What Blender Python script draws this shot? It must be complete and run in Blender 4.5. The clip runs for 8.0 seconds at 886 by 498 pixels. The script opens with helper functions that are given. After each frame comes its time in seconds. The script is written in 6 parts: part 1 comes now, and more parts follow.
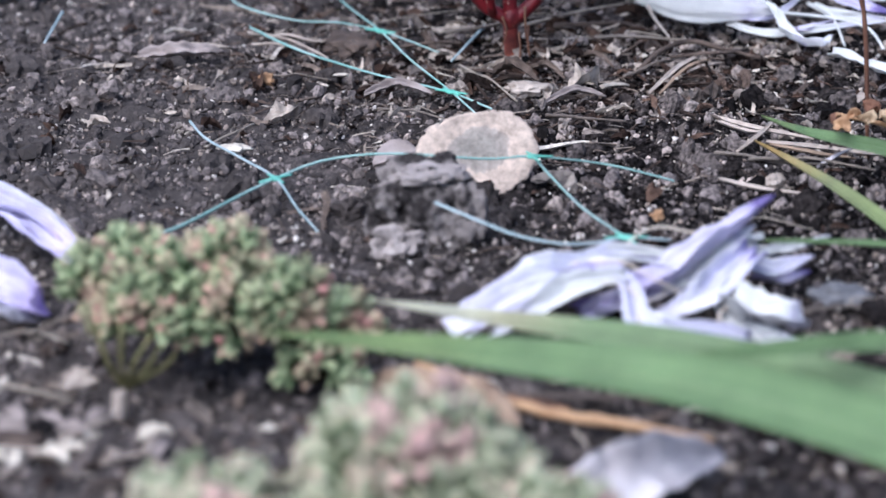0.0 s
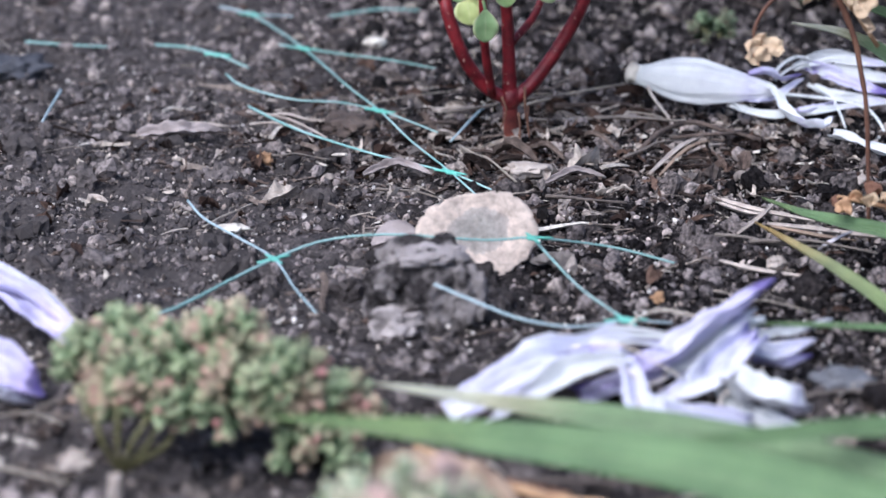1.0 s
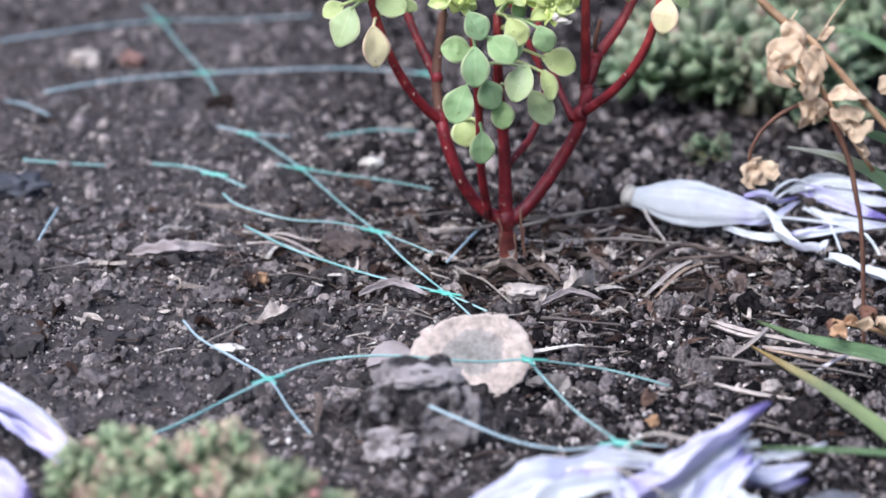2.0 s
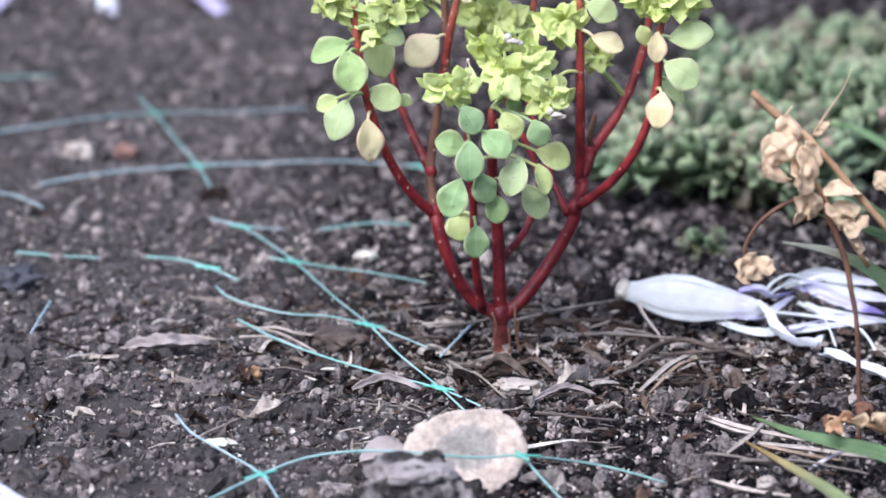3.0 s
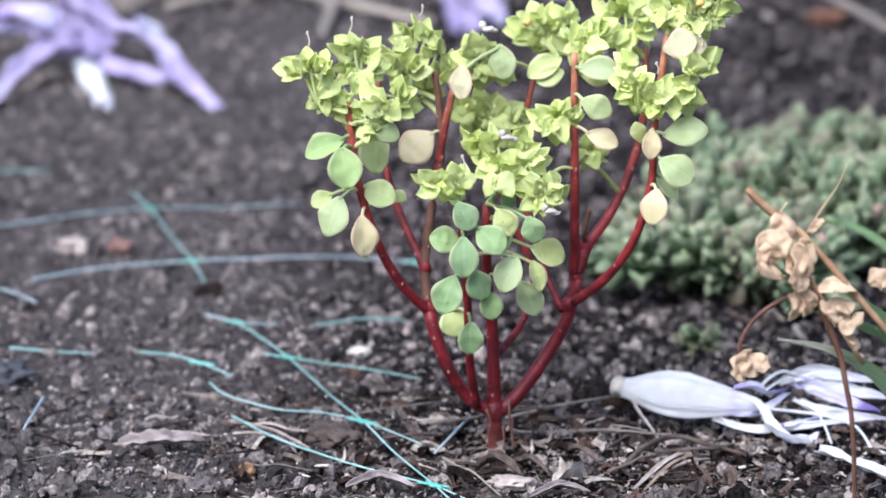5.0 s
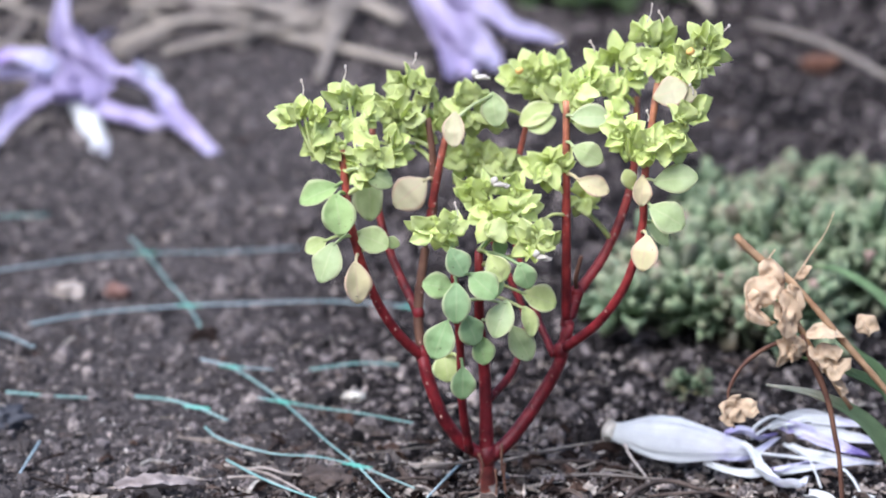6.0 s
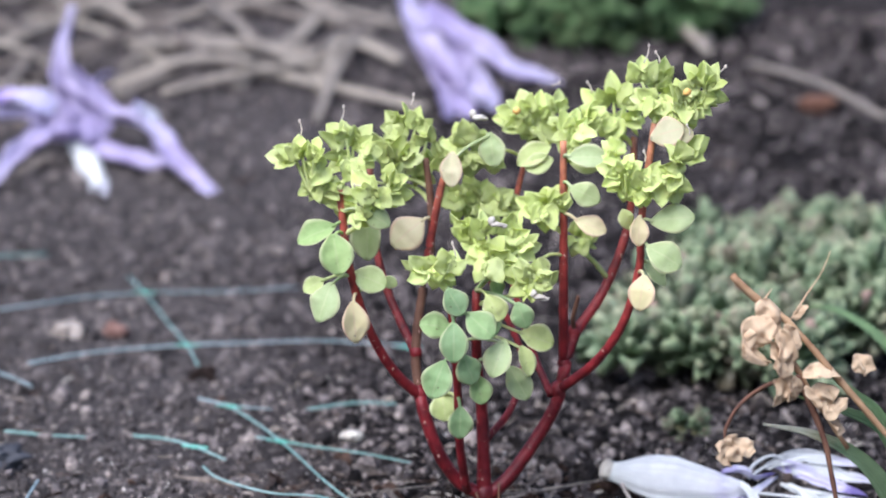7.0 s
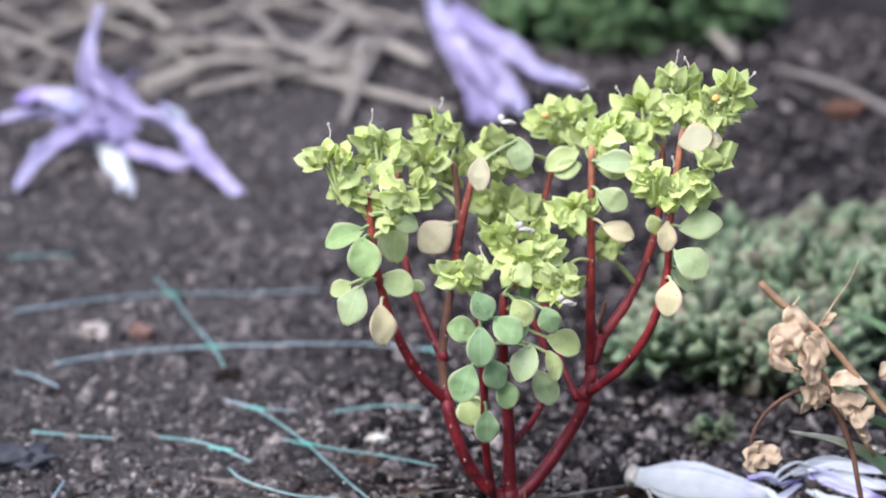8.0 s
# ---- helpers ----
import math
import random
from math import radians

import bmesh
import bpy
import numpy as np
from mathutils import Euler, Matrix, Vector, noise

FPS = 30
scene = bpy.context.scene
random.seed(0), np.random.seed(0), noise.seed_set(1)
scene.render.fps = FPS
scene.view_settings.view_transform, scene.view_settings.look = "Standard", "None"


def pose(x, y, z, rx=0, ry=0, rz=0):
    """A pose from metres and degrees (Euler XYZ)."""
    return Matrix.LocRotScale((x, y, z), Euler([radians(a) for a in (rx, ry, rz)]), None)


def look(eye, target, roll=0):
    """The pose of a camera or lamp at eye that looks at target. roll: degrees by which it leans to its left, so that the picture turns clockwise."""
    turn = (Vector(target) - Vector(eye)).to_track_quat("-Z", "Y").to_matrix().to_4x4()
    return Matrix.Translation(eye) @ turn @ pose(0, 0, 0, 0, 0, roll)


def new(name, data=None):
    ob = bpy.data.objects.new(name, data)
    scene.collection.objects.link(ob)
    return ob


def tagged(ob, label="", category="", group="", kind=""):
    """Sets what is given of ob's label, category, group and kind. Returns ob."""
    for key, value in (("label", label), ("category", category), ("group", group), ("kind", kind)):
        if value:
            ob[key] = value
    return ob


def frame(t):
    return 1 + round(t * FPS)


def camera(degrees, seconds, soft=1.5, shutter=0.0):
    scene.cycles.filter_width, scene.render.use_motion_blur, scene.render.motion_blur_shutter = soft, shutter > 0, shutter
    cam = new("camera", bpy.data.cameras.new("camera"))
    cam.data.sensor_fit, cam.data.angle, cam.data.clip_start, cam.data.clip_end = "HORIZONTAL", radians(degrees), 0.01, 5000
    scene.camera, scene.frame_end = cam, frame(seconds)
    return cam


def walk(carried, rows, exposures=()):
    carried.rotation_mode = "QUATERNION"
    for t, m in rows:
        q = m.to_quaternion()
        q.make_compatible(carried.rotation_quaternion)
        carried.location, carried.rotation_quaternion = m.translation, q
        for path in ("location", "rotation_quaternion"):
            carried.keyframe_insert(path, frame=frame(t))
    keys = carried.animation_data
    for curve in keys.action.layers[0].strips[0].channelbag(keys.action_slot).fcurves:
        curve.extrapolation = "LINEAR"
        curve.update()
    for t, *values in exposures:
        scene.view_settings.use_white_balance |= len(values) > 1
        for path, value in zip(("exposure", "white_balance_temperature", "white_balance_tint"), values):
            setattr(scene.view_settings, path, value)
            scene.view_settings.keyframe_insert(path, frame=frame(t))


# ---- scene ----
cam = camera(17.82, 8.0, soft=1.6)
# Tilting tripod head: seconds, x, y, z in metres, pitch, yaw, roll in degrees.
ROWS = [
    (0.0, -0.01078, -0.41651, 0.11438, -19.205, -0.000, -0.475),
    (0.5, -0.01085, -0.41434, 0.11392, -18.650, 0.024, -0.349),
    (1.0, -0.01106, -0.41430, 0.11429, -17.652, -0.077, -0.228),
    (1.5, -0.01094, -0.41458, 0.11460, -16.436, -0.093, -0.013),
    (3.0, -0.01092, -0.41287, 0.11500, -13.434, -0.271, 0.344),
    (3.5, -0.01080, -0.41232, 0.11479, -12.816, -0.324, 0.278),
    (4.0, -0.01071, -0.41195, 0.11491, -12.218, -0.352, 0.118),
    (4.5, -0.01105, -0.41110, 0.11468, -11.861, -0.320, 0.350),
    (6.0, -0.00990, -0.41595, 0.11649, -10.671, -0.372, 0.467),
    (6.5, -0.00980, -0.41659, 0.11651, -10.207, -0.357, 0.436),
    (7.0, -0.00965, -0.41701, 0.11665, -9.862, -0.380, 0.504),
    (7.5, -0.01027, -0.41763, 0.11719, -9.538, -0.107, 0.609),
    (8.0, -0.01039, -0.41726, 0.11720, -9.850, 0.087, 0.856),
]
# The clip's own exposure and white balance drift a little: seconds, stops, kelvin, tint.
EXPOSURES = [(0.0, 0.69, 5330, 13), (1.5, 0.78, 5330, 13), (3.0, 0.95, 5380, 13), (4.5, 0.96, 5400, 13), (6.0, 0.86, 5420, 13), (8.0, 0.78, 5410, 13)]
walk(cam, [(t, pose(x, y, z, 90 + p, 0, yaw) @ pose(0, 0, 0, 0, 0, roll)) for t, x, y, z, p, yaw, roll in ROWS],
     EXPOSURES)
cam.data.dof.use_dof = True
cam.data.dof.focus_distance = 0.398
cam.data.dof.aperture_fstop = 28.0

# ---- light: a bright overcast sky ----
world = bpy.data.worlds.new("sky")
scene.world = world
world.use_nodes = True
wn = world.node_tree
sky = wn.nodes.new("ShaderNodeTexSky")
sky.sky_type = "NISHITA"
sky.sun_disc = False
sky.sun_elevation, sky.sun_rotation = radians(55), radians(220)
sky.dust_density, sky.air_density = 5.0, 1.0
wn.links.new(sky.outputs[0], wn.nodes["Background"].inputs[0])
wn.nodes["Background"].inputs[1].default_value = 0.108
sun = new("sun", bpy.data.lights.new("sun", "SUN"))
sun.data.energy, sun.data.angle, sun.data.color = 2.0, radians(42), (1.0, 0.96, 0.9)
sun.matrix_world = look((-0.75, -1.2, 1.65), (0, 0, 0))

# ---- materials ----
MM = 0.001


def shader(name, rough=0.6, spec=0.4):
    m = bpy.data.materials.new(name)
    m.use_nodes = True
    b = m.node_tree.nodes["Principled BSDF"]
    b.inputs["Roughness"].default_value = rough
    b.inputs["Specular IOR Level"].default_value = spec
    return m, m.node_tree, b


def node(nt, kind, **vals):
    n = nt.nodes.new("ShaderNode" + kind)
    for k, v in vals.items():
        n.inputs[k].default_value = v
    return n


def ramp(nt, fac, stops, mode="LINEAR"):
    n = nt.nodes.new("ShaderNodeValToRGB")
    n.color_ramp.interpolation = mode
    e = n.color_ramp.elements
    while len(e) < len(stops):
        e.new(0.5)
    for k, (p, c) in zip(e, stops):
        k.position, k.color = p, (*c, 1)
    nt.links.new(fac, n.inputs[0])
    return n.outputs[0]


def mixc(nt, fac, a, b, mode="MIX"):
    n = nt.nodes.new("ShaderNodeMix")
    n.data_type, n.blend_type = "RGBA", mode
    for sock, v in ((n.inputs[0], fac), (n.inputs[6], a), (n.inputs[7], b)):
        if hasattr(v, "is_linked"):
            nt.links.new(v, sock)
        elif isinstance(v, tuple):
            sock.default_value = (*v, 1)
        else:
            sock.default_value = v
    return n.outputs[2]


def noisy(nt, scale, detail=4.0, coord="Object", stretch=None, rough=0.55):
    tc = nt.nodes.new("ShaderNodeTexCoord")
    out = tc.outputs[coord]
    if stretch:
        mp = nt.nodes.new("ShaderNodeMapping")
        mp.inputs["Scale"].default_value = stretch
        nt.links.new(out, mp.inputs[0])
        out = mp.outputs[0]
    n = node(nt, "TexNoise", Scale=scale, Detail=detail, Roughness=rough)
    nt.links.new(out, n.inputs["Vector"])
    return n.outputs["Fac"]


def bump(nt, b, height, strength, dist):
    n = node(nt, "Bump", Strength=strength, Distance=dist)
    nt.links.new(height, n.inputs["Height"])
    nt.links.new(n.outputs[0], b.inputs["Normal"])


def thin(nt, b, col, amount=0.3):
    """Lets some light through a leaf."""
    t = nt.nodes.new("ShaderNodeBsdfTranslucent")
    mx = nt.nodes.new("ShaderNodeMixShader")
    mx.inputs[0].default_value = amount
    nt.links.new(col, t.inputs[0])
    nt.links.new(b.outputs[0], mx.inputs[1])
    nt.links.new(t.outputs[0], mx.inputs[2])
    nt.links.new(mx.outputs[0], nt.nodes["Material Output"].inputs[0])


def damp_shade_tone(nt, c):
    """Darker oval round and beside the plant: damp soil with the back hollow's shade painted in; paler, dry and dustier
    soil away from it.
    """
    off = nt.nodes.new("ShaderNodeVectorMath")
    off.operation = "SUBTRACT"
    off.inputs[1].default_value = (0.09, 0.15, 0.0)
    nt.links.new(nt.nodes.new("ShaderNodeTexCoord").outputs["Object"], off.inputs[0])
    oval_patch = nt.nodes.new("ShaderNodeVectorMath")
    oval_patch.operation = "MULTIPLY"
    oval_patch.inputs[1].default_value = (1.5, 0.5, 0.0)
    nt.links.new(off.outputs[0], oval_patch.inputs[0])
    far = nt.nodes.new("ShaderNodeVectorMath")
    far.operation = "LENGTH"
    nt.links.new(oval_patch.outputs[0], far.inputs[0])
    k = node(nt, "Math")
    k.operation = "MULTIPLY_ADD"
    k.inputs[1].default_value, k.inputs[2].default_value = 5.0, -0.3
    nt.links.new(far.outputs["Value"], k.inputs[0])
    w = node(nt, "Math")
    w.operation = "MULTIPLY_ADD"
    w.inputs[1].default_value = 0.5
    nt.links.new(noisy(nt, 22, 3), w.inputs[0])
    nt.links.new(k.outputs[0], w.inputs[2])
    c = mixc(nt, 1.0, c, ramp(nt, w.outputs[0], [(0.3, (1, 1, 1)), (1.2, (1.35, 1.32, 1.3))]), "MULTIPLY")
    return mixc(nt, ramp(nt, w.outputs[0], [(0.75, (0, 0, 0)), (1.6, (0.4,) * 3)]), c, (0.122, 0.107, 0.102))


def soil_material():
    m, nt, b = shader("soil", 0.9, 0.04)
    # Near-black base tones: shade in the gaps between crumbs is put into the sheet's colour.
    c1 = ramp(nt, noisy(nt, 900, 6, rough=0.7), [(0.34, (0.002, 0.0018, 0.0018)), (0.5, (0.01, 0.0088, 0.0088)), (0.62, (0.06, 0.053, 0.051)), (0.74, (0.22, 0.195, 0.185))])
    c2 = ramp(nt, noisy(nt, 45, 4), [(0.35, (0.55, 0.53, 0.54)), (0.65, (1.5, 1.45, 1.42))])
    nt.links.new(damp_shade_tone(nt, mixc(nt, 1.0, c1, c2, "MULTIPLY")), b.inputs["Base Color"])
    bump(nt, b, noisy(nt, 1400, 5), 0.8, 0.0006)
    return m


def crumb_material(name, stops):
    m, nt, b = shader(name, 0.85, 0.06)
    g = nt.nodes.new("ShaderNodeNewGeometry")
    c = ramp(nt, g.outputs["Random Per Island"], stops)
    c2 = ramp(nt, noisy(nt, 1500, 4), [(0.34, (0.25, 0.25, 0.25)), (0.68, (1.65, 1.6, 1.57))])
    nt.links.new(damp_shade_tone(nt, mixc(nt, 1.0, c, c2, "MULTIPLY")), b.inputs["Base Color"])
    bump(nt, b, noisy(nt, 2500, 3), 0.6, 0.0003)
    return m


def litter_material(name, stops):
    m, nt, b = shader(name, 0.85, 0.08)
    g = nt.nodes.new("ShaderNodeNewGeometry")
    c = ramp(nt, g.outputs["Random Per Island"], stops)
    c2 = ramp(nt, noisy(nt, 900, 4), [(0.3, (0.5, 0.48, 0.47)), (0.7, (1.25, 1.2, 1.15))])
    nt.links.new(mixc(nt, 1.0, c, c2, "MULTIPLY"), b.inputs["Base Color"])
    bump(nt, b, noisy(nt, 1800, 3), 0.6, 0.0003)
    return m


def plain(name, dark, light, scale=600, rough=0.7, spec=0.3, b_amt=0.5, b_dist=0.0003, trans=0.0, vary=0.0):
    """Two tones mottled at two scales; vary: shift from object to object."""
    m, nt, b = shader(name, rough, spec)
    c = ramp(nt, noisy(nt, scale, 5, rough=0.6), [(0.3, dark), (0.7, light)])
    c = mixc(nt, 1.0, c, ramp(nt, noisy(nt, scale * 0.17, 3), [(0.3, (0.8, 0.8, 0.8)), (0.7, (1.15, 1.15, 1.15))]), "MULTIPLY")
    if vary:
        oi = nt.nodes.new("ShaderNodeObjectInfo")
        c = mixc(nt, 1.0, c, ramp(nt, oi.outputs["Random"], [(0.0, (1 - vary,) * 3), (1.0, (1 + vary,) * 3)]), "MULTIPLY")
    nt.links.new(c, b.inputs["Base Color"])
    bump(nt, b, noisy(nt, scale * 2.2, 4), b_amt, b_dist)
    if trans:
        thin(nt, b, c, trans)
    return m


def streaked(name, stops, across=26.0, rough=0.55, trans=0.25, streak=0.3, ends=None, spec=0.3, line=None, vary=False):
    """Lengthwise fibres on a ribbon; ends: colours from base (0) to tip (1); line: tint of the midrib."""
    m, nt, b = shader(name, rough, spec)
    uv = nt.nodes.new("ShaderNodeTexCoord").outputs["UV"]
    mp = nt.nodes.new("ShaderNodeMapping")
    mp.inputs["Scale"].default_value = (across, 1.6, 1)
    nt.links.new(uv, mp.inputs[0])
    fib = node(nt, "TexNoise", Scale=1.0, Detail=5.0, Roughness=0.6)
    nt.links.new(mp.outputs[0], fib.inputs["Vector"])
    c = ramp(nt, fib.outputs["Fac"], stops)
    sep = nt.nodes.new("ShaderNodeSeparateXYZ")
    nt.links.new(uv, sep.inputs[0])
    if ends:
        wob = node(nt, "Math")
        wob.operation = "MULTIPLY_ADD"
        nt.links.new(fib.outputs["Fac"], wob.inputs[0])
        wob.inputs[1].default_value = 0.35
        nt.links.new(sep.outputs[1], wob.inputs[2])
        c = mixc(nt, 1.0, c, ramp(nt, wob.outputs[0], ends), "MULTIPLY")
    if vary:
        oi = nt.nodes.new("ShaderNodeObjectInfo")
        c = mixc(nt, 1.0, c, ramp(nt, oi.outputs["Random"], [(0.0, (0.45, 0.42, 0.42)), (0.5, (0.9, 0.9, 0.9)), (1.0, (1.2, 1.2, 1.15))]), "MULTIPLY")
    if line:
        c = mixc(nt, 1.0, c, ramp(nt, sep.outputs[0], [(0.3, (1, 1, 1)), (0.48, line), (0.52, line), (0.7, (1, 1, 1))]), "MULTIPLY")
    c = mixc(nt, 1.0, c, ramp(nt, noisy(nt, 180, 4), [(0.3, (0.82, 0.82, 0.84)), (0.7, (1.1, 1.1, 1.08))]), "MULTIPLY")
    nt.links.new(c, b.inputs["Base Color"])
    bump(nt, b, fib.outputs["Fac"], streak, 0.0004)
    if trans:
        thin(nt, b, c, trans)
    return m


def leaf_material(name, dark, light, rim):
    """Broad leaf: mottled, a faint midrib, a paler rim and a few brown specks."""
    m, nt, b = shader(name, 0.55, 0.25)
    c = ramp(nt, noisy(nt, 240, 5, rough=0.6), [(0.3, dark), (0.7, light)])
    oi = nt.nodes.new("ShaderNodeObjectInfo")
    c = mixc(nt, 1.0, c, ramp(nt, oi.outputs["Random"], [(0.0, (0.82, 0.85, 0.9)), (0.5, (1, 1, 1)), (1.0, (1.2, 1.12, 0.95))]), "MULTIPLY")
    sep = nt.nodes.new("ShaderNodeSeparateXYZ")
    nt.links.new(nt.nodes.new("ShaderNodeTexCoord").outputs["UV"], sep.inputs[0])
    edge = ramp(nt, sep.outputs[0], [(0.0, (0.8,) * 3), (0.12, (0.1,) * 3), (0.44, (0.0,) * 3), (0.5, (0.28,) * 3), (0.56, (0.0,) * 3), (0.88, (0.1,) * 3), (1.0, (0.8,) * 3)])
    c = mixc(nt, edge, c, rim)
    c = mixc(nt, ramp(nt, noisy(nt, 1100, 2), [(0.7, (0, 0, 0)), (0.76, (0.7,) * 3)]), c, (0.16, 0.1, 0.05))
    nt.links.new(c, b.inputs["Base Color"])
    bump(nt, b, noisy(nt, 700, 4), 0.3, 0.0003)
    thin(nt, b, c, 0.35)
    return m


def shoot_material(name, g1, g2, pink, blush=0.5):
    m, nt, b = shader(name, 0.5, 0.35)
    oi = nt.nodes.new("ShaderNodeObjectInfo")
    uv = nt.nodes.new("ShaderNodeTexCoord").outputs["UV"]
    sep = nt.nodes.new("ShaderNodeSeparateXYZ")
    nt.links.new(uv, sep.inputs[0])
    c = ramp(nt, sep.outputs[0], [(0.0, g1), (0.6, g2), (0.9, tuple(x * 1.25 for x in g2)), (0.97, pink), (1.0, pink)])
    c = mixc(nt, ramp(nt, oi.outputs["Random"], [(0.58, (0, 0, 0)), (0.74, (0.4 * blush,) * 3), (0.97, (blush,) * 3)]), c, pink)
    # Each leaf runs from a darker base to a paler, pinker tip.
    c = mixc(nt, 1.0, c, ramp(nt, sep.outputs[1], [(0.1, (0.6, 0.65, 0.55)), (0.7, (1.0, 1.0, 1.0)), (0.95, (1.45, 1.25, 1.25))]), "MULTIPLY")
    c = mixc(nt, 1.0, c, ramp(nt, noisy(nt, 900, 3), [(0.3, (0.75, 0.75, 0.75)), (0.7, (1.2, 1.2, 1.2))]), "MULTIPLY")
    nt.links.new(c, b.inputs["Base Color"])
    bump(nt, b, noisy(nt, 2500, 3), 0.3, 0.0002)
    thin(nt, b, c, 0.15)
    return m


def stem_material():
    m, nt, b = shader("red_stem", 0.45, 0.35)
    sep = nt.nodes.new("ShaderNodeSeparateXYZ")
    nt.links.new(nt.nodes.new("ShaderNodeTexCoord").outputs["Object"], sep.inputs[0])
    k = node(nt, "Math")
    k.operation = "MULTIPLY"
    k.inputs[1].default_value = 14.0
    nt.links.new(sep.outputs[2], k.inputs[0])
    c = ramp(nt, k.outputs[0], [(0.0, (0.15, 0.05, 0.035)), (0.1, (0.13, 0.01, 0.015)), (0.4, (0.19, 0.016, 0.021)), (0.66, (0.3, 0.05, 0.04)), (0.88, (0.44, 0.2, 0.11))])
    c = mixc(nt, 1.0, c, ramp(nt, noisy(nt, 420, 5), [(0.3, (0.45, 0.42, 0.45)), (0.7, (1.5, 1.45, 1.3))]), "MULTIPLY")
    c = mixc(nt, ramp(nt, noisy(nt, 1300, 3), [(0.66, (0, 0, 0)), (0.74, (0.6,) * 3)]), c, (0.5, 0.3, 0.24))
    nt.links.new(c, b.inputs["Base Color"])
    bump(nt, b, noisy(nt, 900, 4), 0.45, 0.0003)
    return m


def clod_material():
    """Dry earth: pale smeared crust broken open to dark grains."""
    m, nt, b = shader("dry_clod", 0.88, 0.15)
    dark = ramp(nt, noisy(nt, 1100, 5, rough=0.7), [(0.35, (0.012, 0.01, 0.01)), (0.58, (0.07, 0.06, 0.057)), (0.72, (0.24, 0.21, 0.2))])
    pale = ramp(nt, noisy(nt, 800, 5, rough=0.6), [(0.3, (0.19, 0.165, 0.155)), (0.7, (0.4, 0.352, 0.33))])
    c = mixc(nt, ramp(nt, noisy(nt, 150, 4, rough=0.6), [(0.46, (0, 0, 0)), (0.54, (1, 1, 1))]), dark, pale)
    nt.links.new(c, b.inputs["Base Color"])
    bump(nt, b, noisy(nt, 700, 6, rough=0.7), 1.0, 0.0012)
    return m


SOIL, LITTER = soil_material(), litter_material("plant_litter", [(0.0, (0.014, 0.011, 0.01)), (0.4, (0.075, 0.056, 0.047)), (0.68, (0.19, 0.155, 0.132)), (0.88, (0.38, 0.335, 0.285)), (1.0, (0.68, 0.64, 0.57))])
MULCH = litter_material("leaf_mulch", [(0.0, (0.012, 0.009, 0.008)), (0.3, (0.04, 0.026, 0.021)), (0.5, (0.11, 0.072, 0.055)), (0.65, (0.14, 0.122, 0.112)), (0.85, (0.32, 0.285, 0.26)), (1.0, (0.56, 0.5, 0.43))])
CRUMBS = crumb_material("soil_crumbs", [(0.0, (0.003, 0.0027, 0.0027)), (0.27, (0.011, 0.0096, 0.0095)), (0.42, (0.075, 0.066, 0.065)), (0.7, (0.178, 0.156, 0.151)), (0.9, (0.235, 0.206, 0.192)), (1.0, (0.36, 0.312, 0.28))])
LUMPS = crumb_material("soil_lumps", [(0.0, (0.008, 0.007, 0.007)), (0.4, (0.03, 0.026, 0.025)), (0.75, (0.07, 0.061, 0.058)), (1.0, (0.17, 0.148, 0.14))])
GRIT = crumb_material("pale_grit", [(0.0, (0.02, 0.018, 0.017)), (0.5, (0.07, 0.06, 0.055)), (0.75, (0.2, 0.165, 0.14)), (0.9, (0.4, 0.36, 0.31)), (1.0, (0.7, 0.68, 0.64))])
CRUST = plain("dry_crust", (0.22, 0.19, 0.178), (0.46, 0.405, 0.38), 520, 0.9, 0.15, 1.0, 0.0006)
CLOD = clod_material()
STEM = stem_material()
STEM_BROWN = plain("brown_stem", (0.1, 0.045, 0.03), (0.2, 0.1, 0.06), 350, 0.7)
SCAR = plain("leaf_scar", (0.34, 0.16, 0.13), (0.5, 0.32, 0.25), 900)
LEAF = leaf_material("spurge_leaf", (0.29, 0.44, 0.18), (0.45, 0.61, 0.29), (0.62, 0.62, 0.36))
LEAF_PALE = leaf_material("fading_leaf", (0.72, 0.68, 0.38), (0.9, 0.8, 0.54), (0.8, 0.55, 0.42))
LEAF_LIME = leaf_material("young_leaf", (0.5, 0.6, 0.24), (0.69, 0.76, 0.4), (0.74, 0.72, 0.44))
BRACT = plain("bract", (0.73, 0.8, 0.26), (0.87, 0.92, 0.48), 260, 0.6, 0.12, 0.2, 0.0003, 0.42, 0.1)
CAPSULE = plain("capsule", (0.62, 0.72, 0.2), (0.82, 0.86, 0.4), 500, 0.5)
STYLE = plain("withered_style", (0.6, 0.5, 0.4), (0.8, 0.72, 0.62), 900)
ORANGE = plain("orange_grain", (0.22, 0.12, 0.06), (0.45, 0.27, 0.14), 700)
POLLEN = plain("orange_pollen", (0.75, 0.4, 0.1), (0.9, 0.62, 0.2), 700)
DRY = plain("dry_leaf", (0.62, 0.45, 0.28), (0.9, 0.72, 0.5), 260, 0.7, 0.3, 0.5, 0.0005, 0.4)
DRY_STEM = plain("dry_stem", (0.3, 0.16, 0.08), (0.55, 0.36, 0.2), 300, 0.65)
BARK = plain("bark_chip", (0.035, 0.026, 0.022), (0.14, 0.105, 0.085), 300, 0.9, 0.2, 0.9, 0.0008)
TAN_LEAF = plain("tan_dead_leaf", (0.16, 0.11, 0.08), (0.42, 0.31, 0.22), 260, 0.85, 0.2, 0.8, 0.0008)
LILAC_LEAF = plain("greyed_leaf", (0.42, 0.385, 0.4), (0.7, 0.66, 0.68), 200, 0.85, 0.2, 0.8, 0.0008)
BARK_PALE = plain("grey_dead_leaf", (0.2, 0.165, 0.15), (0.42, 0.36, 0.34), 200, 0.85, 0.2, 0.8, 0.0008)
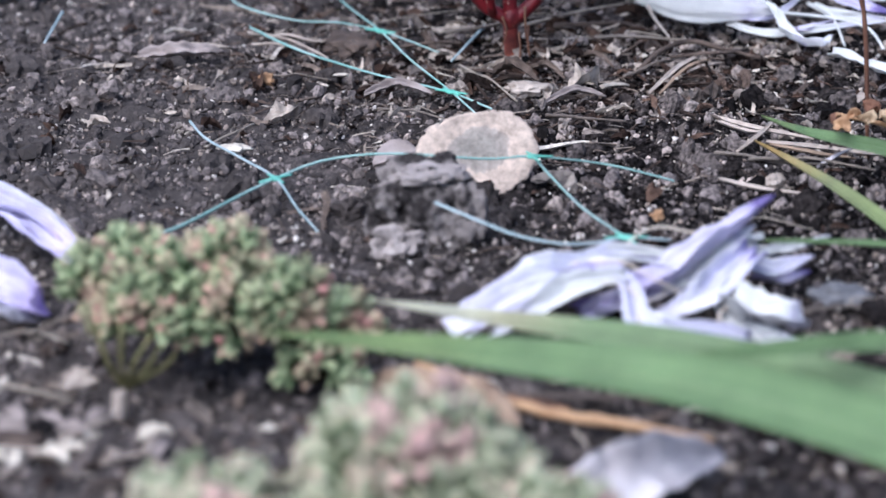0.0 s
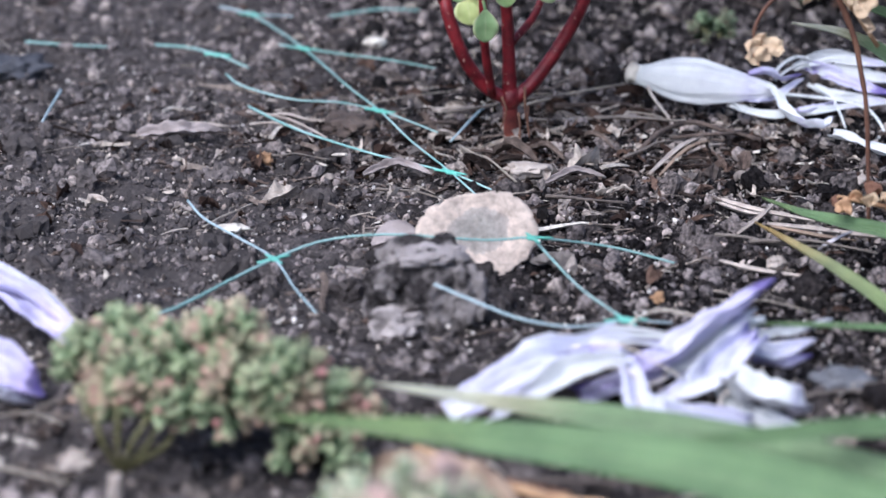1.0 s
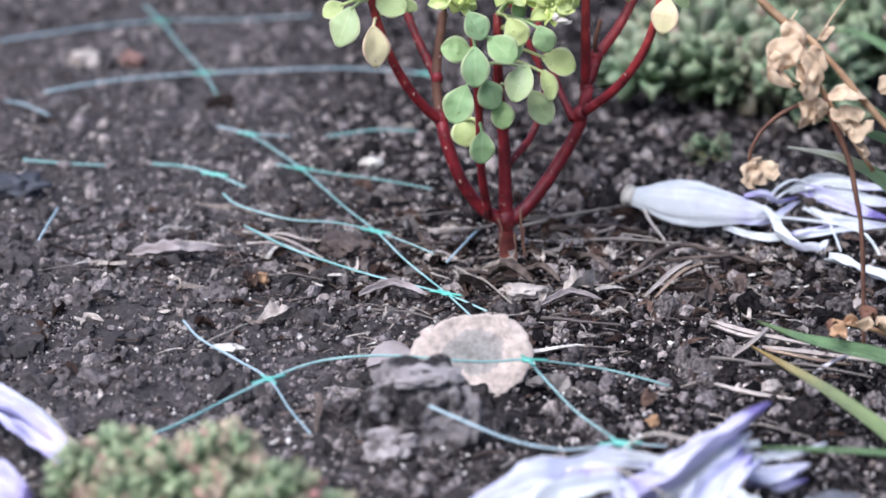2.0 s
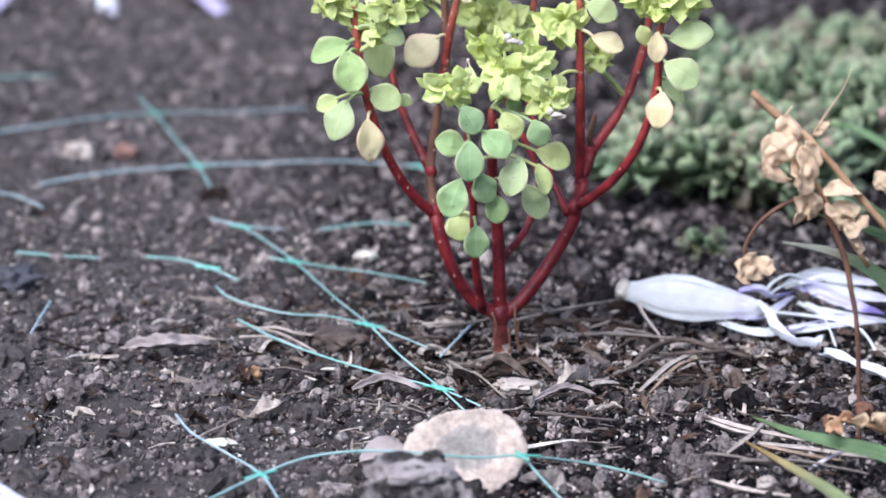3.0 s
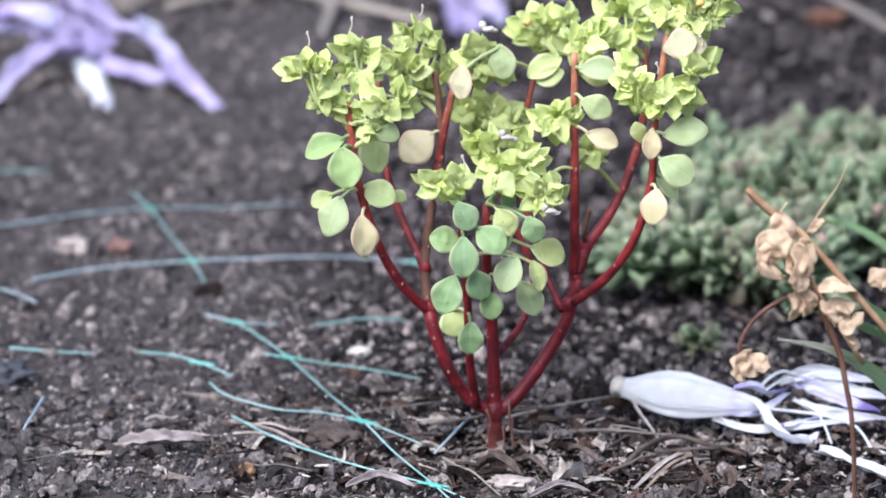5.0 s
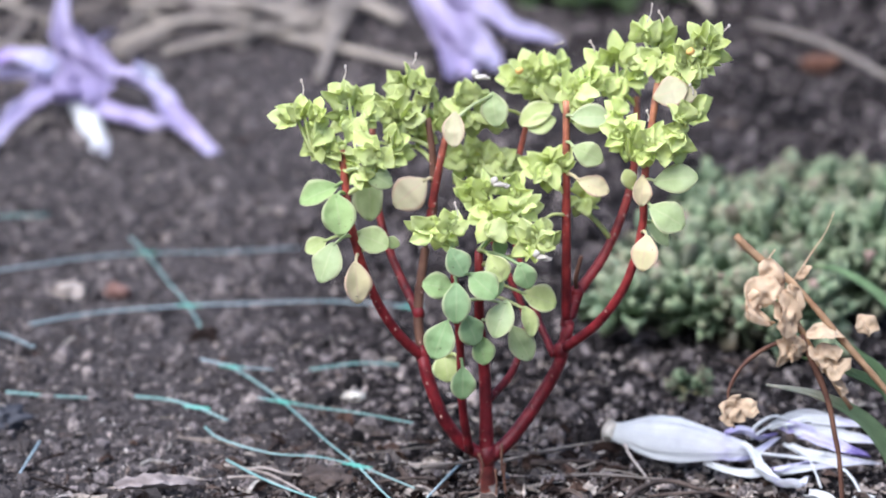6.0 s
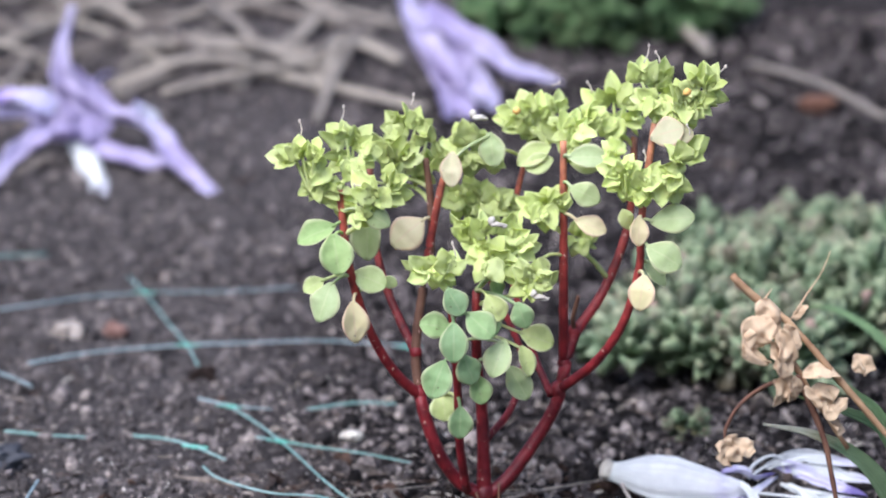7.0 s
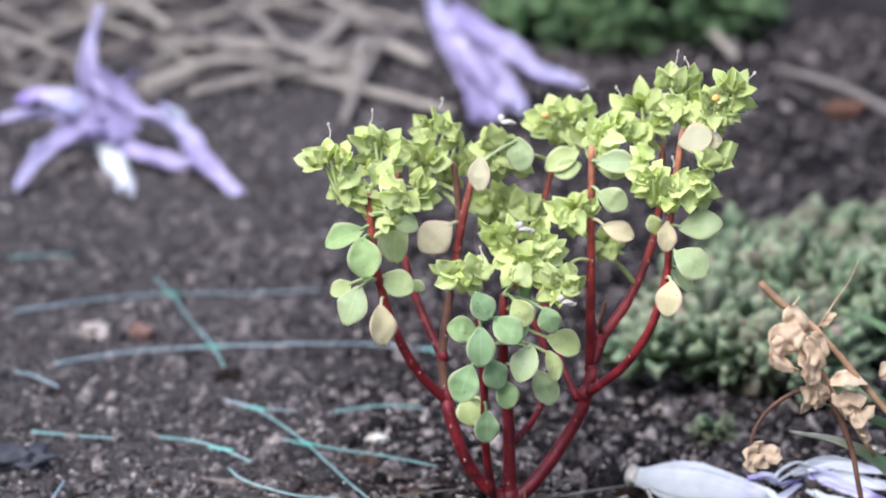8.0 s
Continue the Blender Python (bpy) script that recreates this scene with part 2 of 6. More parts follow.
PALE_CHIP = plain("pale_dead_leaf", (0.33, 0.27, 0.225), (0.6, 0.52, 0.45), 260, 0.9, 0.15, 0.8, 0.0009, 0.15)
GREY_STONE = plain("grey_stone", (0.09, 0.09, 0.1), (0.19, 0.19, 0.2), 300, 0.8)
DARK_STONE = plain("dark_stone", (0.035, 0.035, 0.04), (0.075, 0.075, 0.085), 300, 0.7)
RUSTY = plain("rusty_pebble", (0.12, 0.06, 0.045), (0.26, 0.15, 0.12), 300, 0.8)
SHELL = plain("white_husk", (0.4, 0.34, 0.27), (0.75, 0.7, 0.6), 300, 0.6)


def scallop_material():
    """Dead leaf: pinkish tan at the rim, a grey weathered patch in the middle, fine veins."""
    m, nt, b = shader("scalloped_dead_leaf", 0.85, 0.15)
    sep = nt.nodes.new("ShaderNodeSeparateXYZ")
    nt.links.new(nt.nodes.new("ShaderNodeTexCoord").outputs["UV"], sep.inputs[0])
    k = node(nt, "Math")
    k.operation = "MULTIPLY_ADD"
    k.inputs[1].default_value = 0.9
    nt.links.new(noisy(nt, 210, 5, rough=0.6), k.inputs[0])
    nt.links.new(sep.outputs[0], k.inputs[2])
    c = ramp(nt, k.outputs[0], [(0.7, (0.36, 0.335, 0.3)), (0.95, (0.43, 0.385, 0.345)), (1.12, (0.52, 0.44, 0.385)), (1.4, (0.62, 0.52, 0.44))])
    c = mixc(nt, 1.0, c, ramp(nt, noisy(nt, 900, 5, rough=0.7), [(0.32, (0.6, 0.58, 0.57)), (0.66, (1.15, 1.12, 1.1))]), "MULTIPLY")
    nt.links.new(c, b.inputs["Base Color"])
    bump(nt, b, noisy(nt, 600, 4), 0.5, 0.0004)
    thin(nt, b, c, 0.12)
    return m


SCALLOP = scallop_material()
NET = plain("green_plastic", (0.17, 0.35, 0.31), (0.38, 0.52, 0.49), 60, 0.5, 0.3, 0.15, 0.0002)
NET_KNOT = plain("green_plastic_knot", (0.07, 0.36, 0.26), (0.2, 0.5, 0.4), 60, 0.4, 0.5, 0.15, 0.0002)
NET_PALE = plain("bleached_plastic", (0.26, 0.36, 0.37), (0.46, 0.54, 0.56), 60, 0.5, 0.3, 0.15, 0.0002)
LILAC = streaked("faded_petal", [(0.28, (0.4, 0.36, 0.64)), (0.42, (0.62, 0.61, 0.78)), (0.54, (0.82, 0.82, 0.86)), (0.75, (0.89, 0.89, 0.89))], 18, 0.65, 0.2, 0.7, ends=[(0.14, (0.6, 0.5, 0.84)), (0.34, (0.95, 0.93, 1.0)), (0.8, (1, 1, 1)), (1.2, (0.96, 0.94, 0.98))], spec=0.2)
VIOLET = streaked("violet_petal", [(0.3, (0.44, 0.38, 0.62)), (0.46, (0.74, 0.71, 0.84)), (0.66, (0.9, 0.89, 0.93))], 16, 0.65, 0.2, 0.6, ends=[(0.12, (0.74, 0.64, 0.92)), (0.5, (1, 1, 1)), (1.02, (0.85, 0.82, 0.94)), (1.16, (0.3, 0.25, 0.5))], spec=0.2, line=(0.8, 0.74, 0.92))
WHITE = streaked("white_petal", [(0.28, (0.6, 0.6, 0.63)), (0.42, (0.76, 0.76, 0.76)), (0.72, (0.82, 0.82, 0.81))], 14, 0.65, 0.2, 0.6, ends=[(0.0, (1, 1, 0.96)), (0.84, (1, 1, 1)), (1.02, (0.78, 0.74, 0.92)), (1.25, (0.95, 0.94, 1.0))], spec=0.2)
VIOLET_WET = streaked("damp_violet_petal", [(0.28, (0.34, 0.3, 0.56)), (0.46, (0.6, 0.56, 0.76)), (0.66, (0.8, 0.78, 0.88))], 14, 0.6, 0.2, 0.6, ends=[(0.2, (0.9, 0.92, 1.0)), (0.7, (1, 0.98, 1)), (1.0, (0.85, 0.7, 0.95)), (1.2, (0.6, 0.48, 0.85))], spec=0.2)
TAN_PETAL = streaked("browned_petal", [(0.3, (0.42, 0.36, 0.26)), (0.5, (0.62, 0.56, 0.44)), (0.7, (0.78, 0.74, 0.62))], 10, 0.65, 0.2, 0.5, spec=0.2)
PURPLE = streaked("lilac_petal", [(0.28, (0.29, 0.245, 0.41)), (0.5, (0.48, 0.42, 0.59)), (0.7, (0.69, 0.64, 0.75))], 6, 0.65, 0.2, 0.5, ends=[(0.1, (0.9, 0.86, 1.0)), (0.6, (1, 0.97, 1)), (1.2, (1.12, 1.15, 1.12))], spec=0.2)
BLADE = streaked("grass_blade", [(0.3, (0.11, 0.2, 0.075)), (0.5, (0.185, 0.29, 0.13)), (0.75, (0.33, 0.425, 0.235))], 30, 0.42, 0.25, 0.7, ends=[(0.0, (1, 1, 1)), (1.1, (1, 1, 1)), (1.3, (1.15, 1.05, 0.95))], line=(1.2, 1.15, 1.2))
BLADE_TIP = streaked("tip_dried_blade", [(0.3, (0.16, 0.25, 0.1)), (0.5, (0.25, 0.35, 0.18)), (0.75, (0.4, 0.48, 0.3))], 30, 0.42, 0.25, 0.7, ends=[(0.0, (1, 1, 1)), (0.82, (1, 1, 1)), (0.94, (2.0, 1.4, 1.7)), (1.15, (2.6, 1.9, 2.8))])
BLADE_DRY = streaked("yellowed_blade", [(0.3, (0.2, 0.25, 0.1)), (0.6, (0.32, 0.34, 0.17)), (0.75, (0.45, 0.43, 0.26))], 22, 0.5, 0.25, 0.5, ends=[(0.0, (0.7, 1.0, 0.75)), (0.75, (1, 1, 1)), (1.0, (1.9, 1.3, 1.2)), (1.2, (1.5, 0.95, 0.75))])
STRAW = streaked("straw", [(0.3, (0.17, 0.14, 0.115)), (0.55, (0.31, 0.265, 0.22)), (0.75, (0.5, 0.45, 0.39))], 8, 0.7, 0.0, 0.6, vary=True)
# Old brown stems, near-black: shade inside the mat cushions is put into this colour.
MAT_CORE = plain("old_stem_shade", (0.01, 0.009, 0.006), (0.04, 0.034, 0.02), 500, 0.9, 0.1, 1.0, 0.0012)
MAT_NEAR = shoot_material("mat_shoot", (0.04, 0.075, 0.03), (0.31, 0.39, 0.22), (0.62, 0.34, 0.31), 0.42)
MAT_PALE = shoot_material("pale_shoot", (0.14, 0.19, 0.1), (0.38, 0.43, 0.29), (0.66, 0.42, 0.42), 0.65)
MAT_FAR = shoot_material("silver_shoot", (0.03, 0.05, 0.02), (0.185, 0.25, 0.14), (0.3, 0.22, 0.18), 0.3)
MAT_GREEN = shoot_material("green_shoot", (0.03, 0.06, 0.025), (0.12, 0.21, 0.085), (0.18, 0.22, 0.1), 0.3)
GREEN_STEM = plain("herb_stem", (0.1, 0.1, 0.04), (0.22, 0.2, 0.09), 300)

# ---- shapes (all lengths below in millimetres) ----
RNG = random.Random(7)


def slope(y):
    """Height of the soil: level round the plant, rising behind it."""
    s = min(y, 620.0) - 210.0
    return 0.075 * (s + math.sqrt(s * s + 3600)) - 0.63


def soil_height(x, y):
    near = 1.0 if abs(x) < 400 and y < 700 else 0.0
    v = Vector((x, y, 0))
    h = 1.8 * noise.noise(v / 23) + 1.5 * noise.noise(v / 8 + Vector((5, 3, 1)))
    if near:
        h += 1.9 * noise.noise(v / 4.2) + 1.0 * noise.noise(v / 2.6) + 0.6 * noise.noise(v / 1.5 + Vector((9, 0, 4)))
    return slope(y) + h * 0.75 - 0.9


def make(name, verts, faces, material, parent=None, label="", uvs=None, at=None, smooth=True):
    """One mesh object from millimetres; verts are in the world, or in the object's own space where at is given."""
    me = bpy.data.meshes.new(name)
    v = np.asarray(verts, dtype=float).reshape(-1, 3)
    if at is None and parent is not None:
        base = parent.get("spot")
        v = v - np.array(base)
    me.from_pydata((v * MM).tolist(), [], faces)
    if uvs is not None:
        layer = me.uv_layers.new(name="UVMap")
        idx = np.empty(len(me.loops), dtype=np.int32)
        me.loops.foreach_get("vertex_index", idx)
        layer.data.foreach_set("uv", np.asarray(uvs, dtype=np.float32)[idx].ravel())
    if smooth:
        me.polygons.foreach_set("use_smooth", [True] * len(me.polygons))
    me.materials.append(material)
    ob = new(name, me)
    if at is not None:
        ob.location = Vector(at) * MM
    if parent is not None:
        ob.parent = parent
        ob["spot"] = list(parent["spot"])
    else:
        ob["spot"] = [0.0, 0.0, 0.0]
    if label:
        ob["label"] = label
    return ob


def thing(name, spot, label, category, group=""):
    """An Empty at the foot of a thing."""
    e = new(name)
    e.empty_display_size = 0.002
    e.location = Vector(spot) * MM
    e["spot"] = [float(c) for c in spot]
    return tagged(e, label, category, group)


def spline(pts, n):
    """Smooth line through the points."""
    p = [Vector(q) for q in pts]
    if len(p) == 2:
        return [p[0].lerp(p[1], i / (n - 1)) for i in range(n)]
    p = [2 * p[0] - p[1], *p, 2 * p[-1] - p[-2]]
    out = []
    for i in range(n):
        s = i / (n - 1) * (len(p) - 3)
        k = min(int(s), len(p) - 4)
        u = s - k
        a, b, c, d = p[k:k + 4]
        out.append(0.5 * (2 * b + (c - a) * u + (2 * a - 5 * b + 4 * c - d) * u * u + (3 * b - a - 3 * c + d) * u ** 3))
    return out


def tube(pts, r0, r1, n=14, sides=7, rough=0.0, seed=0, flat=1.0):
    """Round stalk along a line, tapering from r0 to r1, with closed ends."""
    line = spline(pts, n)
    rnd = random.Random(seed)
    verts, faces, uvs = [], [], []
    up = Vector((0.13, 0.2, 1))
    for i, c in enumerate(line):
        t = (line[min(i + 1, n - 1)] - line[max(i - 1, 0)]).normalized()
        s = t.cross(up)
        s = s.normalized() if s.length > 0.1 else t.cross(Vector((1, 0, 0))).normalized()
        w = s.cross(t)
        r = r0 + (r1 - r0) * i / (n - 1)
        for k in range(sides):
            a = 2 * math.pi * k / sides
            rr = r * (1 + rough * rnd.uniform(-1, 1))
            verts.append(c + s * math.cos(a) * rr + w * math.sin(a) * rr * flat)
            uvs.append((k / sides, i / (n - 1)))
    for i in range(n - 1):
        for k in range(sides):
            k2 = (k + 1) % sides
            faces.append((i * sides + k, i * sides + k2, (i + 1) * sides + k2, (i + 1) * sides + k))
    faces.append(tuple(range(sides))[::-1])
    faces.append(tuple(range((n - 1) * sides, n * sides)))
    return verts, faces, uvs


def ribbon(pts, width, profile, thick=0.3, cup=0.15, roll=0.0, twist=0.0, n=14, m=5, ripple=0.0, seed=0, face=(0, -0.35, 1), pleat=0.0, crumple=0.0):
    """A leaf or petal: a solid strip along a line. profile(v) gives its relative width from base to tip, cup its trough,
    roll and twist turn it about its line (degrees), face is the side it shows."""
    line = spline(pts, n)
    rnd = random.Random(seed)
    ph = rnd.uniform(0, 6)
    verts, uvs, faces = [], [], []
    hint = Vector(face)
    for side in (0, 1):
        for i, c in enumerate(line):
            v = i / (n - 1)
            t = (line[min(i + 1, n - 1)] - line[max(i - 1, 0)]).normalized()
            s = t.cross(hint)
            s = s.normalized() if s.length > 0.05 else t.cross(Vector((1, 0.2, 0))).normalized()
            w = s.cross(t).normalized()
            a = radians(roll + twist * v)
            s, w = s * math.cos(a) + w * math.sin(a), w * math.cos(a) - s * math.sin(a)
            half = max(0.5 * width * profile(v), 0.03)
            for k in range(m):
                u = 2 * k / (m - 1) - 1
                lift = cup * half * u * u * 2 + ripple * half * math.sin(9 * v + 2.2 * u + ph) * abs(u) + pleat * half * (math.sin(7.5 * u + 1.5 * v + ph) + 0.45 * math.sin(17 * u + 3 * v + 2 * ph)) * (0.4 + 0.6 * math.sin(5 * v + ph) ** 2)
                if crumple:
                    lift += crumple * half * noise.noise(Vector((u * 1.4 + ph, v * 5.5, seed))) + 0.5 * crumple * half * noise.noise(Vector((u * 3.5, v * 13 + ph, seed)))
                verts.append(c + s * u * half + w * (lift - side * thick * (1.02 - 0.75 * u ** 4)))
                uvs.append(((u + 1) / 2, v))
    o = n * m
    for i in range(n - 1):
        for k in range(m - 1):
            a, b, c, d = i * m + k, i * m + k + 1, (i + 1) * m + k + 1, (i + 1) * m + k
            faces += [(a, b, c, d), (o + d, o + c, o + b, o + a)]
        for a, b in ((i * m, (i + 1) * m), ((i + 1) * m + m - 1, i * m + m - 1)):
            faces.append((a, b, o + b, o + a))
    for k in range(m - 1):
        faces.append((k + 1, k, o + k, o + k + 1))
        e = (n - 1) * m
        faces.append((e + k, e + k + 1, o + e + k + 1, o + e + k))
    return verts, faces, uvs


def merge(*shapes):
    verts, faces, uvs = [], [], []
    for v, f, u in shapes:
        o = len(verts)
        verts += list(v)
        uvs += list(u)
        faces += [tuple(i + o for i in q) for q in f]
    return verts, faces, uvs


def lump(c, r, rough=0.25, scale=1.0, sub=2, seed=0, facets=0.0):
    """A stone, grain or clod: a ball pushed about by noise. r: three half-lengths."""
    bm = bmesh.new()
    bmesh.ops.create_icosphere(bm, subdivisions=sub, radius=1)
    off = Vector((seed * 3.7, seed * 1.3, seed * 7.1))
    verts = []
    for q in bm.verts:
        d = 1 + rough * noise.noise(q.co * scale + off) + 0.45 * rough * noise.noise(q.co * scale * 2.7 + off)
        if facets:
            d -= facets * (0.7 * abs(noise.noise(q.co * scale * 3.3 + off)) + 0.35 * abs(noise.noise(q.co * scale * 8 + off)))
        verts.append(Vector((q.co.x * r[0] * d + c[0], q.co.y * r[1] * d + c[1], q.co.z * r[2] * d + c[2])))
    faces = [tuple(x.index for x in f.verts) for f in bm.faces]
    bm.free()
    return verts, faces, [(0.5, 0.5)] * len(verts)


def oval(v):
    return math.sin(math.pi * (0.04 + 0.94 * v) ** 0.85) ** 0.7


def spoon(v):
    """Spurge leaf: narrow at the stalk, widest past the middle, blunt tip."""
    return 0.07 + 0.93 * math.sin(math.pi * min(1.0, 0.02 + 0.968 * v) ** 1.16) ** 0.8


def strap(v):
    """Petal: even, rounding off at the tip."""
    return min(1.0, 0.5 + 1.6 * v) * (1 - v ** 3.6) ** 0.85 + 0.03


def spear(v):
    """Grass blade: from its sheath to a long point."""
    return (1 - v ** 2.6) * (0.9 + 0.1 * math.sin(3 * v)) + 0.01


def stick(v):
    return 1.0 - 0.25 * abs(v - 0.4)


# ---- ground: one sheet ----
def build_ground():
    def axis(lo, hi, step):
        mid = list(np.arange(lo, hi + step, step))
        out, d, a, b = [], step, mid[0], mid[-1]
        left, right = [], []
        while d < 30000:
            d *= 1.7
            left.append(a - d)
            right.append(b + d)
        return left[::-1] + mid + right
    xs, ys = axis(-135, 135, 0.9), axis(-225, 500, 1.1)
    verts = [(x, y, soil_height(x, y)) for y in ys for x in xs]
    w = len(xs)
    faces = [(j * w + i, j * w + i + 1, (j + 1) * w + i + 1, (j + 1) * w + i) for j in range(len(ys) - 1) for i in range(w - 1)]
    return tagged(make("ground", verts, faces, SOIL), "dark crumbly garden soil rising gently behind the plants", "soil", kind="structure")


build_ground()


def scatter_mesh(name, shapes, spots, material):
    """Many small lumps in one mesh. spots: place, turn and size."""
    V, F, o = [], [], 0
    for (x, y, z, size, turn, kind) in spots:
        sv, sf = shapes[kind]
        v = sv @ np.array(Euler(turn).to_matrix()).T * size + np.array((x, y, z))
        V.append(v)
        F.append(sf + o)
        o += len(sv)
    V, F = np.concatenate(V), np.concatenate(F)
    return make(name, V, F.tolist(), material, smooth=False)


def field_spot(lo=-222, hi=470):
    y = RNG.uniform(lo, hi)
    half = 0.172 * (y + 417) + 10
    return -10 + RNG.uniform(-half, half), y


def build_crumbs():
    shapes = []
    for k in range(8):
        v, f, _ = lump((0, 0, 0), (1, RNG.uniform(0.7, 1.0), RNG.uniform(0.55, 0.9)), 0.6, 1.2, 1, k)
        shapes.append((np.array(v), np.array(f)))
    def turn():
        return (RNG.uniform(0, 6), RNG.uniform(0, 6), RNG.uniform(0, 6))
    big, small, lumps = [], [], []
    while len(big) < 44000:
        x, y = field_spot()
        size = min(2.3, 0.48 * math.exp(RNG.gauss(0, 0.5))) * (0.84 + 0.0006 * (y + 220))
        big.append((x, y, soil_height(x, y) + 0.3 * size, size, turn(), RNG.randrange(8)))
    while len(small) < 21000:
        x, y = field_spot()
        if y > 0 and RNG.random() < min(0.93, y / 130):
            continue
        size = min(0.6, 0.23 * math.exp(RNG.gauss(0, 0.4)))
        small.append((x, y, soil_height(x, y) + 0.5 + 0.3 * size, size, turn(), RNG.randrange(8)))
    for _ in range(1100):
        x, y = field_spot()
        size = 1.3 + 1.9 * RNG.random() ** 2
        lumps.append((x, y, soil_height(x, y) + 0.1 * size, size, turn(), RNG.randrange(8)))
    rounder = []
    for k in range(8):
        v, f, _ = lump((0, 0, 0), (1, RNG.uniform(0.75, 1.0), RNG.uniform(0.6, 0.9)), 0.5, 1.5, 3, 20 + k, 0.55)
        rounder.append((np.array(v), np.array(f)))
    tagged(scatter_mesh("soil_lumps", rounder, lumps, LUMPS), "dark damp soil lumps with broken faces", "soil", kind="stuff")
    tagged(scatter_mesh("soil_crumbs", shapes, big, CRUMBS), "loose dark soil crumbs of uneven size", "soil", kind="stuff")
    tagged(scatter_mesh("grit", shapes, small, GRIT), "fine pale grit among the soil", "grit", kind="stuff")


def build_litter():
    """Splinters, bark shreds and bits of dead stalk."""
    shapes = []
    for k in range(10):
        r = random.Random(k)
        if k < 6:
            w = r.uniform(0.025, 0.07)
            v, f, _ = tube([(-0.5, 0, 0), (-0.15, r.uniform(-0.07, 0.07), r.uniform(-0.02, 0.06)), (0.2, r.uniform(-0.07, 0.07), r.uniform(-0.02, 0.06)), (0.5, 0, 0)], w, w * 0.6, 5, 4, 0.45, k, 0.6)
            f = [q for q in f]
        else:
            v, f, _ = lump((0, 0, 0), (0.42, r.uniform(0.12, 0.24), 0.07), 0.9, 1.6, 1, k)
        tri = [t for q in f for t in ((q[0], q[a], q[a + 1]) for a in range(1, len(q) - 1))]
        shapes.append((np.array([tuple(q) for q in v]), np.array(tri)))
    spots = []
    for _ in range(3600):
        x, y = field_spot()
        if RNG.random() < 0.5:
            x, y = RNG.gauss(6, 34), RNG.gauss(-2, 24)
        size = RNG.uniform(1.2, 4.0) if RNG.random() < 0.88 else RNG.uniform(4, 10)
        spots.append((x, y, soil_height(x, y) + 0.5 + 0.03 * size, size, (RNG.gauss(0, 0.5), RNG.gauss(0, 0.22), RNG.uniform(0, 6.3)), RNG.randrange(10 if size < 3.4 else 6)))
    for _ in range(520):
        x, y = RNG.uniform(-68, 48), RNG.uniform(-188, -112)
        size = RNG.uniform(1.5, 5.5)
        spots.append((x, y, soil_height(x, y) + 0.5 + 0.04 * size, size, (RNG.gauss(0, 0.4), RNG.gauss(0, 0.2), RNG.uniform(0, 6.3)), RNG.randrange(10)))
    flakes = []
    for k in range(14):
        r = random.Random(900 + k)
        if k < 8:
            v, f, _ = ribbon([(-0.5, 0, 0), (-0.1, r.uniform(-0.1, 0.1), r.uniform(0.05, 0.2)), (0.5, r.uniform(-0.1, 0.1), r.uniform(-0.05, 0.1))], r.uniform(0.16, 0.5), oval, 0.04, r.uniform(-0.3, 0.6), 0, r.uniform(-60, 60), 9, 5, 0.4, k, (0, -0.3, 1), 0.3, 0.9)
        else:
            v, f, _ = tube([(-0.5, 0, 0), (-0.2, r.uniform(-0.16, 0.16), r.uniform(0, 0.1)), (0.15, r.uniform(-0.16, 0.16), r.uniform(0, 0.14)), (0.5, r.uniform(-0.1, 0.1), 0)], r.uniform(0.03, 0.055), 0.02, 8, 5, 0.4, k, 0.7)
        tri = [t for q in f for t in ((q[0], q[a], q[a + 1]) for a in range(1, len(q) - 1))]
        flakes.append((np.array([tuple(q) for q in v]), np.array(tri)))
    mulch = []
    for k in range(2000):
        if k < 1500:
            x, y = RNG.gauss(8, 30), RNG.gauss(-4, 17)
        else:
            x, y = field_spot(-190, 120)
        size = min(6.0, 2.2 * math.exp(RNG.gauss(0, 0.45)))
        mulch.append((x, y, soil_height(x, y) + 0.7 + 0.05 * size, size, (RNG.gauss(0, 0.45), RNG.gauss(0, 0.25), RNG.uniform(0, 6.3)), RNG.randrange(14)))
    tagged(scatter_mesh("mulch", flakes, mulch, MULCH), "crumpled leaf flakes and split fibres round the stem foot", "plant litter", kind="stuff")
    tagged(scatter_mesh("plant_litter", shapes, spots, LITTER), "scattered splinters and shreds of dead stalk", "plant litter", kind="stuff")


# ---- the red-stemmed spurge ----
STEM_POINTS = []


def stem(plant, pts, r0, r1, mat, label=""):
    line = spline(pts, 30)
    STEM_POINTS.extend((q, r0) for q in line)
    ob = make("stem", *tube(pts, r0, r1, 22, 9, 0.05, len(STEM_POINTS))[:2], mat, plant, label)
    for k in range(2, 28, 3):
        if r0 < 0.55 or RNG.random() < 0.45:
            continue
        a = RNG.uniform(-2.6, -0.4)
        r = r0 + (r1 - r0) * k / 29
        c = line[k] + Vector((math.cos(a), math.sin(a), 0)) * r * 0.92
        make("leaf_scar", *lump(c, (0.2, 0.2, 0.3), 0.5, 2, 1, k)[:2], SCAR, ob)
    return ob


def nearest_stem(p):
    return min((q for q, r in STEM_POINTS), key=lambda q: (q - p).length)


